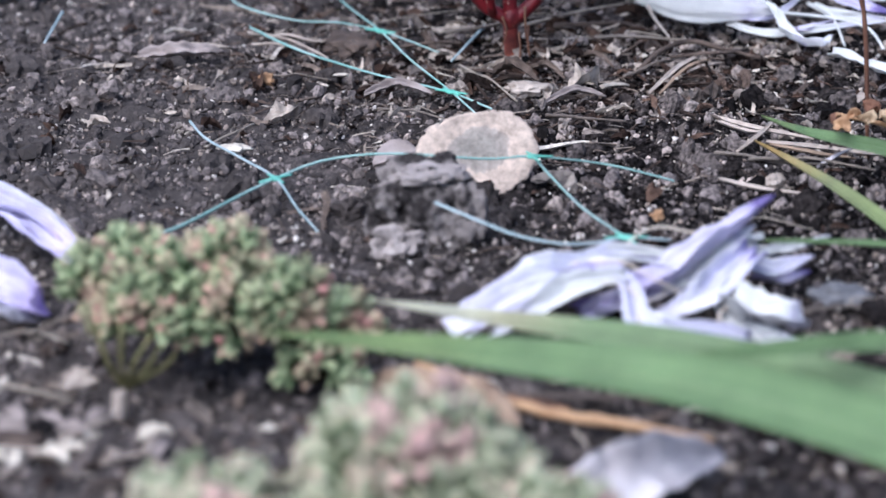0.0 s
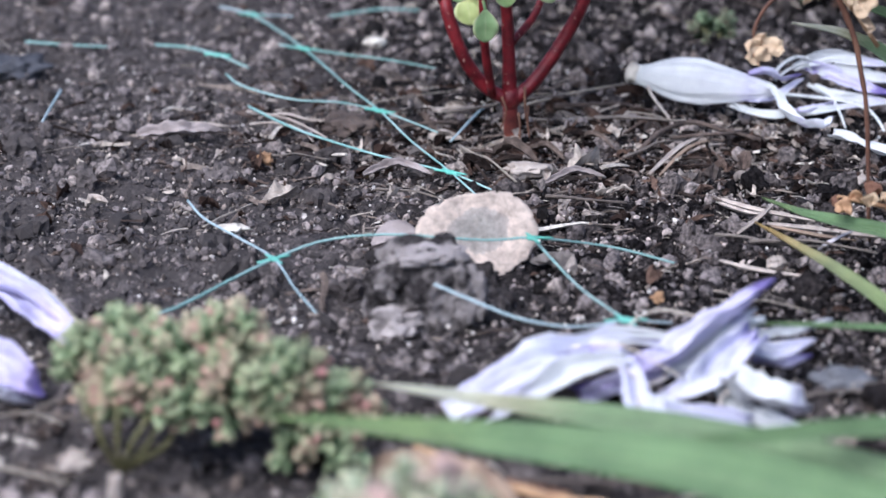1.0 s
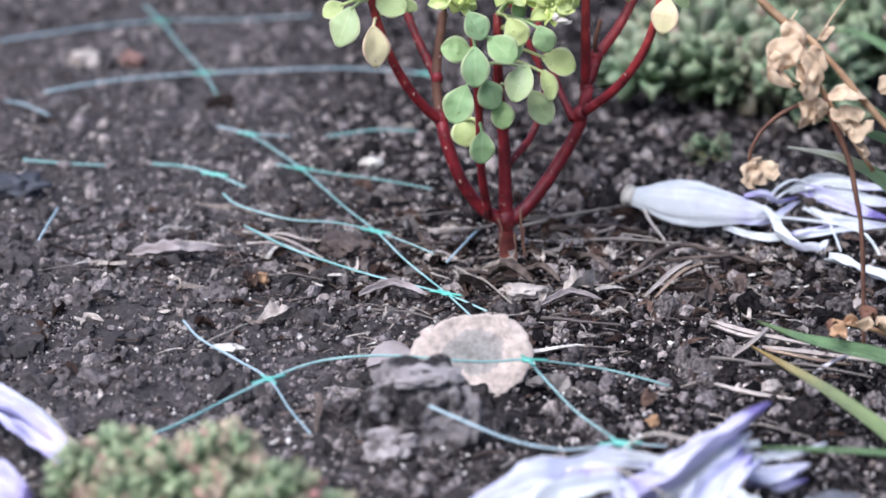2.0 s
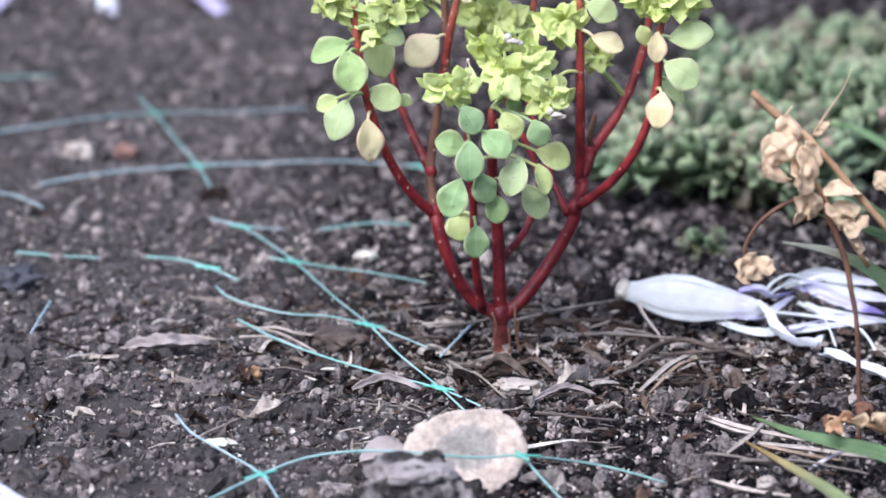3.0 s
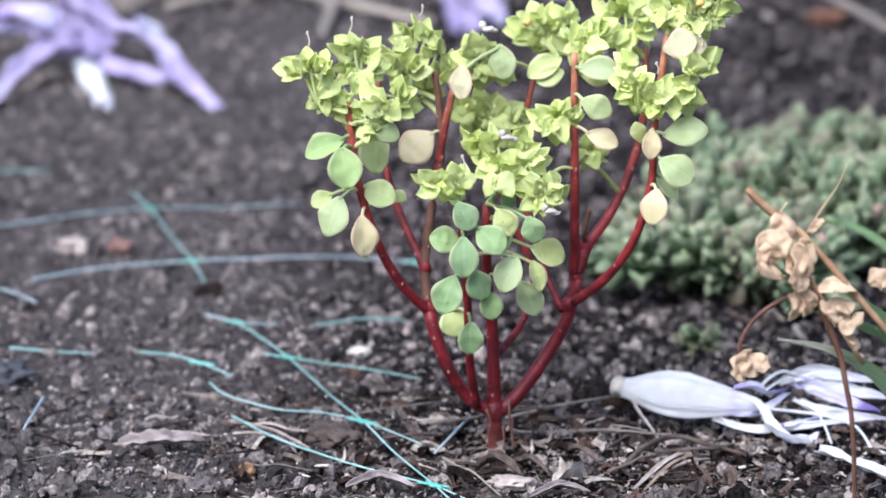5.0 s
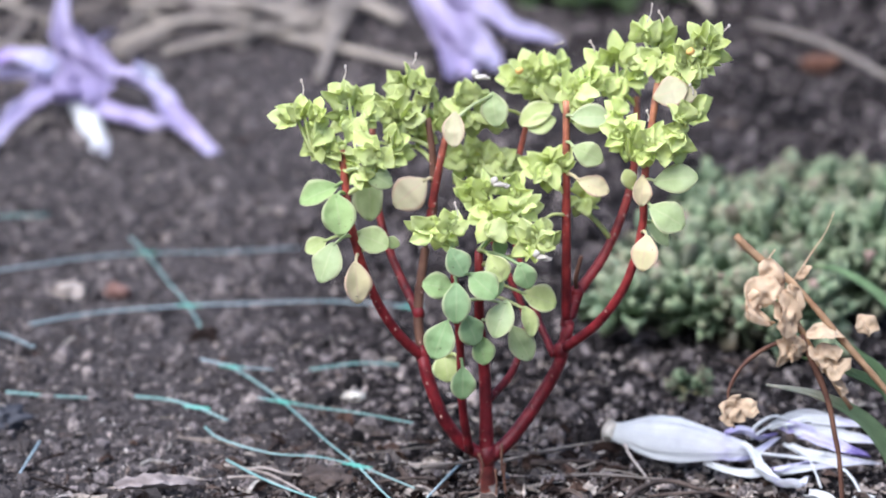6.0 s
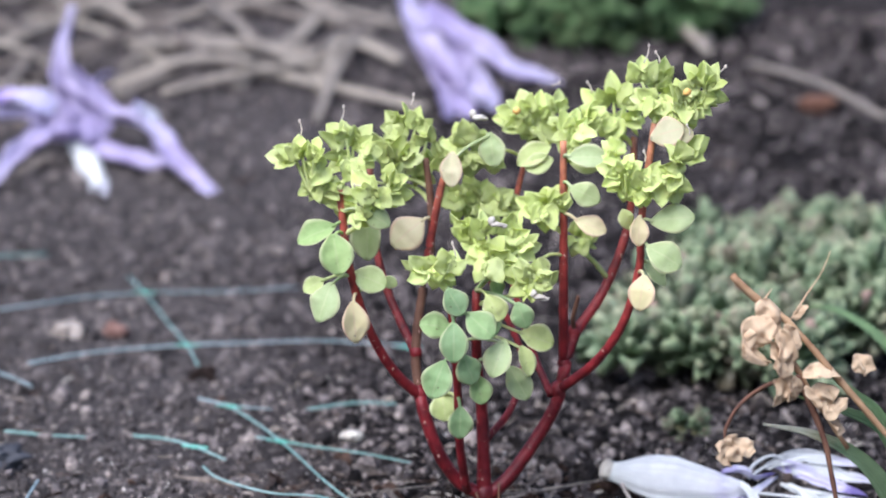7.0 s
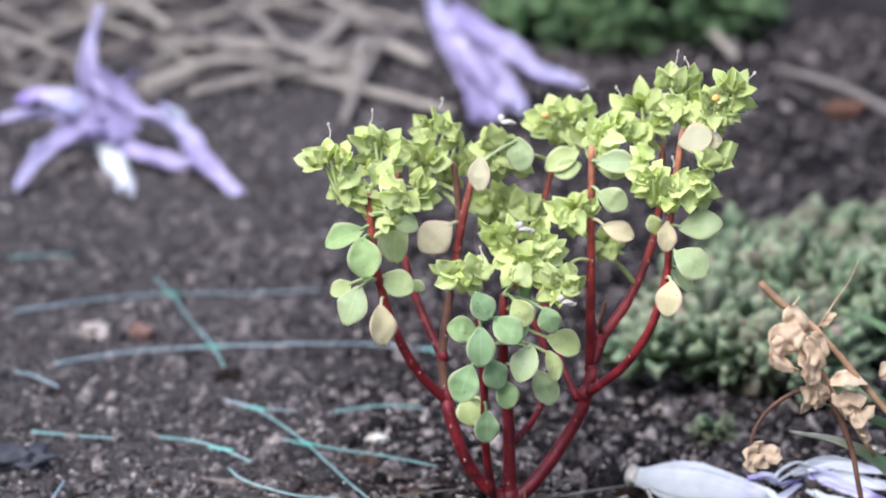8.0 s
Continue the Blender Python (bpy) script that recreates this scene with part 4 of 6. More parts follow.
def build_mats():
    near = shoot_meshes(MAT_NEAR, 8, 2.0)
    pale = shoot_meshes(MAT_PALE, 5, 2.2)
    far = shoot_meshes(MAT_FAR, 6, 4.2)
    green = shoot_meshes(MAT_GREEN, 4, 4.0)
    mat_plant("mat_herb", (-46, -133, 0), "bushy mat herb with green and pink-tipped leaf buds",
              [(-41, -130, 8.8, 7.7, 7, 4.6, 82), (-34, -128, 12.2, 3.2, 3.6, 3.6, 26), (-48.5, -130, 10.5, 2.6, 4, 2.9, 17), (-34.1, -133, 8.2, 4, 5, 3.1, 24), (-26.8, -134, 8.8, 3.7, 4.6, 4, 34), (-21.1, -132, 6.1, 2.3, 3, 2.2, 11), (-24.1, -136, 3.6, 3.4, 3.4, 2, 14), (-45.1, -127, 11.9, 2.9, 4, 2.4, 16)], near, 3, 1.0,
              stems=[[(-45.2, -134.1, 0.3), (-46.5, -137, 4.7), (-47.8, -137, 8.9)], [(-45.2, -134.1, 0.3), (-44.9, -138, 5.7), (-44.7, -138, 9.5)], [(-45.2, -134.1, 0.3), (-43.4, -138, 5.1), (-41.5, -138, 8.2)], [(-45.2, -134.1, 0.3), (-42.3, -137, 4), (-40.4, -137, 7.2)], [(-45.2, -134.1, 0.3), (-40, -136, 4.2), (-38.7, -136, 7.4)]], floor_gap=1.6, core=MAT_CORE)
    mat_plant("mat_herb", (-17, -186, 0), "low mat herb with pale pink-tipped buds beside grass",
              [(-13.5, -185, 10.5, 9.0, 8, 7.5, 110), (-31, -192, 6.5, 8.5, 8, 7, 84), (-2, -192, 8, 5, 6, 5, 40)], pale, 5, 1.15)
    mat_plant("mat_herb", (60, 140, 0), "broad cushion of silvery green mat herb spreading over the soil",
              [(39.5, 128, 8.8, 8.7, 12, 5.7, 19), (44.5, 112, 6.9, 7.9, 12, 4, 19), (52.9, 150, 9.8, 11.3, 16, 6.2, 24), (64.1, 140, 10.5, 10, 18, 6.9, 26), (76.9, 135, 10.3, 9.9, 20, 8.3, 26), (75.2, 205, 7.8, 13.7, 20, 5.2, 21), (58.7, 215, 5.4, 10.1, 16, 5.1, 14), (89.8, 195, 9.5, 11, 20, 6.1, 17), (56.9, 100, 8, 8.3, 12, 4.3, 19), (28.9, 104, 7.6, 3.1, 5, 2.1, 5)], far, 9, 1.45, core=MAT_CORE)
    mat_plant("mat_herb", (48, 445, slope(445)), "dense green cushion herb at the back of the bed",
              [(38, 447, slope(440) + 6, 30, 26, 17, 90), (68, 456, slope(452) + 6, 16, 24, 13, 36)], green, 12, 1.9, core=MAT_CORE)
    mat_plant("seedling", (37, 65, 0), "tiny silvery seedling on bare soil", [(37, 65, 1.2, 3.4, 2.6, 2.0, 8)], far, 14, 0.45, category="seedling")


# ---- fallen blossoms ----
def petal(parent, pts, width, mat, seed, cup=0.25, roll=0.0, twist=0.0, profile=strap, label="", face=(0, -0.6, 1), ripple=0.1):
    v, f, u = ribbon(pts, width, profile, 0.18, cup, roll, twist, 30, 21, ripple * 1.8, seed, face, 0.12, 0.55)
    return make("petal", v, f, mat, parent, label, uvs=u)


def thread(parent, pts, r=0.16, mat=None):
    make("filament", *tube(pts, r, r * 0.8, 12, 5)[:2], mat or STYLE, parent)


def pouch(pts, a0, a1, grow, q1, seed, n=34):
    """Closed flower or one of its wrapped petals: a folded bag leaning back on its edge, narrow at both ends."""
    line, rnd = spline(pts, n), random.Random(seed)
    sides = max(12, round(13 * (a1 - a0)))
    ph = [rnd.uniform(0, 6) for _ in range(4)]
    up, out = Vector((0.05, 0.45, 0.9)), Vector((-0.25, -0.85, 0.45))
    verts, faces, uvs = [], [], []
    for i, c in enumerate(line):
        q = i / (n - 1) * q1
        c = spline_at(line, q)
        rise = min(1.0, q / 0.42)
        h = (1.5 + 1.9 * (rise * rise * (3 - 2 * rise))) * (1 - 0.78 * max(0.0, q - 0.5) / 0.5)
        for k in range(sides + 1):
            e = k / sides
            w = 0.16 * math.sin(4 * q + ph[0]) + 0.1 * math.sin(11 * q + ph[1])
            a = a0 + (a1 - a0) * e + (w if a1 - a0 < 6 else 0.0)
            fold = 1 + (0.1 * (0.64 - abs(math.sin(3.5 * a + 1.2 * q + 0.7))) + 0.04 * math.sin(9 * a + 3 * q)) * min(1, q * 4)
            r = h * fold * grow
            verts.append(c + up * math.sin(a) * r + out * math.cos(a) * r * 0.5)
            uvs.append((e, q))
    m = sides + 1
    for i in range(n - 1):
        for k in range(sides):
            faces.append((i * m + k, i * m + k + 1, (i + 1) * m + k + 1, (i + 1) * m + k))
    return verts, faces, uvs


def spline_at(line, q):
    x = q * (len(line) - 1)
    i = min(len(line) - 2, int(x))
    return line[i].lerp(line[i + 1], x - i)


def build_blossoms():
    f1 = thing("fallen_blossom", (12, -112, 0), "withered pale lilac blossom with limp strap petals on soil", "blossom", "fallen blossoms")
    widen = lambda q: 0.3 + 0.75 * min(1.0, 1.5 * q) if q < 0.94 else 0.8
    taper = lambda q: (0.55 + 0.5 * math.sin(math.pi * min(1.0, 0.15 + 0.75 * q))) * (1 - q ** 3) ** 0.8 + 0.04
    petal(f1, [(16.4, -108.2, 5.3), (9.8, -109.2, 6), (3.7, -114.3, 5.8), (-2.5, -117, 4), (-9.8, -120.6, 0.8)], 5.6, LILAC, 1, 0.3, -12, 10, widen)
    petal(f1, [(15.8, -107.8, 6), (9.2, -108.9, 6.8), (3.8, -111.8, 6.4), (-1.5, -115.7, 5.2)], 1.6, WHITE, 2, 0.4, 24, -20)
    petal(f1, [(10, -116.3, 6.2), (4.1, -119, 6), (-0.4, -121.4, 4.4), (-6.1, -123.7, 1.8)], 3.2, WHITE, 14, 0.4, 0, 20)
    petal(f1, [(19, -108.6, 4.3), (13.5, -112.4, 3.4), (8.2, -115, 2.8), (3.4, -114.7, 2.4)], 3.0, VIOLET, 8, 0.25, 20, 0, taper)
    petal(f1, [(10.3, -112.2, 2.8), (6.9, -115.2, 2.2), (3.7, -116, 1.8)], 2.2, VIOLET, 64, 0.3, 30, 20)
    petal(f1, [(5.7, -113.6, 6.2), (8.8, -115.5, 6.6), (10.3, -118.8, 5.2), (10.8, -122.6, 3.4), (12.9, -125.3, 2.4), (17.7, -124.4, 1.6), (23.4, -123.8, 0.8)], 3.7, LILAC, 5, 0.3, 5, -20, widen)
    petal(f1, [(11.1, -120.1, 3), (14.1, -121.8, 2.4), (18.5, -122.1, 1.8), (22.8, -123.1, 1.2)], 2.4, WHITE, 63, 0.3, 10, 30)
    petal(f1, [(9.5, -114.8, 3.2), (14.7, -114, 5.2), (20.3, -109.5, 7.8), (24.4, -106.8, 10), (27.8, -104.4, 12)], 3.3, VIOLET, 3, 0.5, 18, 24, taper)
    petal(f1, [(14.1, -113, 3.6), (18.8, -110.9, 5.4), (22.3, -108.1, 7), (25.7, -105.1, 8.6)], 2.6, WHITE, 15, 0.3, -10, 10, taper)
    petal(f1, [(25.4, -106.7, 5.8), (22.3, -111.7, 5.4), (19.1, -115.2, 3.8), (16.1, -116.5, 2.6), (12.9, -116.3, 1.8)], 3.9, LILAC, 4, 0.35, 5, 15, taper)
    petal(f1, [(17.5, -107.6, 3), (23.3, -105.4, 3.4), (28.5, -106, 3), (32.8, -104.1, 4.4)], 2.8, LILAC, 7, 0.5, -10, 20)
    petal(f1, [(25.4, -104.7, 2), (29.1, -106.5, 2.2), (32.3, -105.1, 2.8)], 1.8, VIOLET, 6, 0.4, 20)
    petal(f1, [(24.1, -103.3, 4.2), (29.4, -103.9, 4.8), (34.9, -102, 6.2)], 1.8, WHITE, 65, 0.4, 10, 30, taper)
    petal(f1, [(20.5, -112.7, 2.2), (23.1, -120.2, 3.2), (27, -122.1, 2.8), (29.9, -120.5, 1.6)], 3.6, WHITE, 9, 0.75, 10, 0, oval)
    petal(f1, [(20.6, -112.2, 1.6), (23.3, -118.7, 1.4), (26.5, -121.6, 1), (29.2, -122.6, 0.8)], 3.2, WHITE, 10, -0.4, -10, 0, oval)
    petal(f1, [(9, -111, 5.8), (5.7, -113.3, 6.4), (2.3, -116.1, 6.2)], 1.2, VIOLET, 62, 0.4, -20, 20)
    thread(f1, [(9.9, -105.9, 5.8), (12.3, -105.3, 7.8), (15, -104.5, 8.2), (19.2, -105.9, 7.8), (23.1, -105.7, 8.4)])
    thread(f1, [(3.8, -112.1, 6.4), (8.9, -113.4, 7.2), (12.6, -116, 6.2), (16.5, -115.9, 3.8)])
    thread(f1, [(5.8, -111, 6.4), (10.2, -113.2, 7.4), (15.3, -113.4, 6.6)], 0.2, WHITE)
    thread(f1, [(6.7, -117.7, 6.2), (9.9, -118.6, 5.8), (12.3, -120.1, 3.8)])
    thread(f1, [(21.6, -116.2, 2.8), (20, -120.9, 3.2), (20.4, -121.6, 2)])
    thread(f1, [(14.6, -115.6, 4), (11.7, -119.8, 4.2), (10.7, -123.7, 3)])
    make("anther", *tube([(24, -105.5, 6.8), (25.2, -104.8, 6.8), (26.6, -104.6, 7)], 0.42, 0.5, 8, 7, 0.2, 4)[:2], WHITE, f1)

    f0 = thing("fallen_blossom", (-68, -98, 0), "white and violet blossom petals lying beside the mat herb", "blossom", "fallen blossoms")
    petal(f0, [(-73, -73.3, 3.8), (-64.6, -86, 4.8), (-58.7, -94.7, 4.2), (-54, -100, 3), (-51.8, -99.1, 1.4)], 4.0, VIOLET_WET, 11, 0.3, 8)
    petal(f0, [(-72.6, -71.1, 4), (-64.2, -84, 5.6), (-58.5, -90.2, 4.4), (-54.7, -94.3, 2.6)], 2.6, LILAC, 12, 0.3, -16, 20)
    petal(f0, [(-70.6, -79.2, 4.2), (-62.7, -89.1, 5.8), (-58, -94.5, 5), (-55.3, -96.9, 3.8)], 1.3, VIOLET_WET, 16, 0.4, 20, -10)
    petal(f0, [(-64, -80.5, 4.6), (-58.9, -87.2, 4.2), (-55.3, -91.8, 2.8), (-52.9, -92.9, 1.2)], 1.2, TAN_PETAL, 18, 0.4, 15, -20, label="browned petal edge")
    petal(f0, [(-70.2, -103.4, 3.8), (-62.8, -112.2, 4.8), (-58.2, -115.6, 3.6), (-55.9, -113.4, 1.2)], 5.6, VIOLET_WET, 13, 0.35, 0, 0, taper)
    petal(f0, [(-68.9, -107.1, 3), (-62.5, -114.9, 3.4), (-59.1, -116.7, 2.2), (-56.8, -115.4, 1)], 3.4, LILAC, 17, 0.35, 12, 20, taper)

    f2 = thing("fallen_blossom", (38, 12, 0), "papery white blossom with trailing violet-veined petals on soil", "blossom", "fallen blossoms")
    for k, (a0, a1, grow, q1) in enumerate([(0.0, 2 * math.pi, 1.0, 1.0), (-0.5, 0.55, 1.07, 0.92), (0.9, 1.75, 1.05, 0.97), (2.5, 3.6, 1.1, 0.8)]):
        v, f, u = pouch([(20, 21, 4.7), (24.5, 18.5, 4.5), (30.4, 15.5, 4.6), (36.4, 13, 4.5), (41.3, 11.5, 4.4)], a0, a1, grow, q1, 40 + k)
        make("petal_tube" if k == 0 else "petal", v, f, WHITE, f2, "", uvs=u)
    make("collar", *tube([(19.5, 21.6, 4.8), (20, 21.2, 4.7), (20.7, 20.8, 4.6)], 1.7, 1.35, 8, 14, 0.2, 5)[:2], SHELL, f2, "dry papery collar")
    wide_end = lambda q: 0.5 + 0.5 * q
    petal(f2, [(39.6, 11, 5.6), (41.3, 9, 4.3), (42.3, 5, 2.7), (44.2, 1, 1.8), (47.8, -2, 2.5)], 2.9, WHITE, 22, 0.3, 0, 40, wide_end)
    petal(f2, [(34, 13, 1.8), (39.2, 10, 1), (45.6, 9, 1.4), (52.7, 10, 2.1), (60.9, 12, 2.4)], 1.6, WHITE, 23, 0.25, 10, 20, strap, "", (0, -0.9, 0.6))
    petal(f2, [(44.8, 18, 6.3), (47.6, 19, 7.2), (51.3, 20, 7.6), (56.5, 19, 6.8), (62.4, 17, 7)], 2.2, WHITE, 24, 0.35, -10, 15, strap, "", (0, -0.9, 0.6))
    petal(f2, [(46.3, 19, 6.3), (50.2, 18, 5.1), (54.5, 17, 3.6), (60.5, 15, 2.5)], 2.8, VIOLET, 25, 0.35, 10, 20, strap, "", (0, -0.9, 0.6))
    petal(f2, [(48.5, 18.5, 5.3), (53, 19, 5.7), (58.2, 18, 4.7), (63.2, 16, 4.3)], 2.0, WHITE, 29, 0.3, 0, 10, strap, "", (0, -0.9, 0.6))
    petal(f2, [(47, 17, 4), (50.7, 15, 2.7), (55, 14, 2.3), (61.8, 12, 2.1)], 1.8, WHITE, 26, 0.35, 0, -20, strap, "", (0, -0.8, 0.7))
    petal(f2, [(47.4, -8.1, 2.6), (51.1, -13.1, 2.8), (55.2, -18.8, 2.2), (60.5, -25.8, 1.3)], 3.0, WHITE, 27, 0.3, 5, 15, wide_end)
    petal(f2, [(37.2, 13, 6.7), (40.3, 13.5, 6.9), (42.6, 14, 5.5), (46, 17, 5.7)], 1.5, VIOLET, 28, 0.4, 5, 40)
    petal(f2, [(36.3, 12, 3.1), (39.7, 11.5, 2.9), (42.7, 13, 3.7), (46.5, 17, 5.1)], 1.6, LILAC, 71, 0.35, -20, 40)
    petal(f2, [(42.1, 9, 1.6), (45.6, 9, 1.8), (49.3, 11, 2.3), (52.2, 13, 2.2)], 1.1, VIOLET, 72, 0.35, 10, 30)
    thread(f2, [(41, 14, 6.2), (43, 16, 7.6), (45.5, 18, 8.2), (48, 19, 7.2)], 0.3, WHITE)
    thread(f2, [(41.5, 14, 5.5), (44.1, 16, 6.8), (46.8, 18, 7.1), (47.7, 18, 5.6)], 0.24, WHITE)
    thread(f2, [(39.8, 12, 4), (44.2, 12, 3.5), (50.3, 12, 2.8), (55.2, 9, 2.1), (56.6, 4, 1), (57.1, 1, -0.2)], 0.3, WHITE)
    thread(f2, [(48.2, 16, 3.8), (50.3, 13, 2.9), (50.9, 8, 1.7), (51.1, 3, 0.7)], 0.24, WHITE)
    thread(f2, [(55.6, 0, -0.2), (57.3, 1, 0.2), (59, 0, -0)], 0.3, WHITE)
    thread(f2, [(34.6, 13, 2.5), (37.1, 11, 1.1), (41.3, 9, 0.7)], 0.2, WHITE)
    make("husk", *lump((48.1, 17, 4.8), (0.9, 0.6, 0.9), 0.6, 2, 2, 8)[:2], BARK, f2, "dark shrivelled stamen")

    f3 = thing("fallen_blossom", (-98, 300, slope(300)), "lilac blossom with splayed petals and one upright petal", "blossom", "fallen blossoms")
    even = lambda q: (1 - 0.35 * q) * (1 - q ** 6) ** 0.6 + 0.05
    petal(f3, [(-92.7, 296, 20.6), (-100.2, 300, 29.4), (-102.4, 304, 41.3), (-99.6, 306, 53.4)], 10, PURPLE, 31, 0.3, 0, 20, lambda q: 1.0 - 0.75 * q)
    petal(f3, [(-104.8, 303, 36.3), (-93.7, 300, 28), (-81.1, 296, 23.6), (-71.2, 288, 17.5)], 7.5, PURPLE, 45, 0.3, 10, 20, even)
    petal(f3, [(-99.3, 298, 21.7), (-87.2, 292, 16.4), (-75.3, 286, 14.8), (-68.7, 284, 16)], 5.5, PURPLE, 46, 0.3, -10, 20, even)
    petal(f3, [(-76.1, 288, 20.4), (-70.7, 282, 14.8), (-65.3, 276, 11.5), (-60.2, 270, 9.3)], 6.0, PURPLE, 32, 0.35, 0, 0, even)
    petal(f3, [(-99.1, 296, 20.5), (-94.2, 288, 15.9), (-91.1, 280, 12.1), (-88.2, 272, 9.1)], 6.2, WHITE, 34, -0.3, 0, 0, strap, "white petal tip")
    petal(f3, [(-96.6, 300, 25.8), (-105.8, 304, 24.2), (-115.1, 308, 24.7), (-128.9, 312, 22.6)], 6.0, PURPLE, 35, 0.3, 0, 0, even)
    petal(f3, [(-97.8, 297, 21.9), (-106.9, 290, 20.6), (-112.6, 280, 16.9), (-116.8, 270, 10.6)], 6.5, PURPLE, 36, 0.3, 0, 0, even)
    petal(f3, [(-105.7, 303, 26.1), (-113.3, 306, 29.3), (-122.3, 308, 28.3)], 6.5, VIOLET_WET, 37, 0.3, 0, 0, even)
    petal(f3, [(-84.6, 302, 28.6), (-80.8, 303, 25.6), (-77.6, 304, 21.1)], 4.5, LILAC, 38, 0.2)
    petal(f3, [(-98.4, 303, 30.5), (-92.9, 306, 34.6), (-89.5, 308, 36.2)], 4.0, PURPLE, 39, 0.3, 20, 30)
    f4 = thing("fallen_blossom", (2, 362, slope(362)), "lilac blossom leaning in front of the dark cushion herb", "blossom", "fallen blossoms")
    petal(f4, [(-0.6, 346, 19.3), (-4, 352, 28.6), (-10, 360, 38.6), (-14.3, 366, 47.4), (-16, 370, 59.6)], 9, PURPLE, 41, 0.25, 0, 0, even)
    petal(f4, [(-12.7, 368, 45.6), (-2.5, 364, 41.4), (5.3, 360, 37.9), (13.1, 357, 32.1), (27.8, 354, 28.6)], 10, PURPLE, 42, 0.3, 0, 0, even)
    petal(f4, [(-8.7, 362, 38.4), (-2.5, 357, 32.7), (3.7, 353, 27), (9.9, 350, 22)], 13, PURPLE, 43, 0.3, 0, 0, even)
    petal(f4, [(-5.6, 358, 34.2), (-0.1, 354, 26.9), (3, 350, 20.4)], 8, PURPLE, 47, 0.3, 12, 0, even)


# ---- grass, dead stalks and leaves ----
def blade(name, pts, width, mat, label, category="grass blade", roll=0.0, twist=0.0, cup=0.2, profile=spear, thick=0.35, foot=None, face=(0, -0.7, 1), crumple=0.0):
    spot = foot or (pts[0][0], pts[0][1], slope(pts[0][1]))
    t = thing(name, spot, label, category, "grass blades" if mat in (BLADE, BLADE_TIP, BLADE_DRY) else "dead stalks and leaves")
    v, f, u = ribbon(pts, width, profile, thick, cup, roll, twist, 26, 9, 0.02, len(pts), face, 0.0, crumple)
    make("blade" if mat in (BLADE, BLADE_TIP, BLADE_DRY) else "strip", v, f, mat, t, uvs=u)
    if mat in (BLADE, BLADE_TIP, BLADE_DRY) and width > 2:
        up = Vector((0, -0.57, 0.82)) * 0.1
        v, f, u = ribbon([Vector(p) + up for p in pts], 0.1 * width, spear, thick * 0.6, -0.3, roll, twist, 26, 5, 0, 1, face)
        make("midrib", v, f, mat, t, uvs=u)
    return t


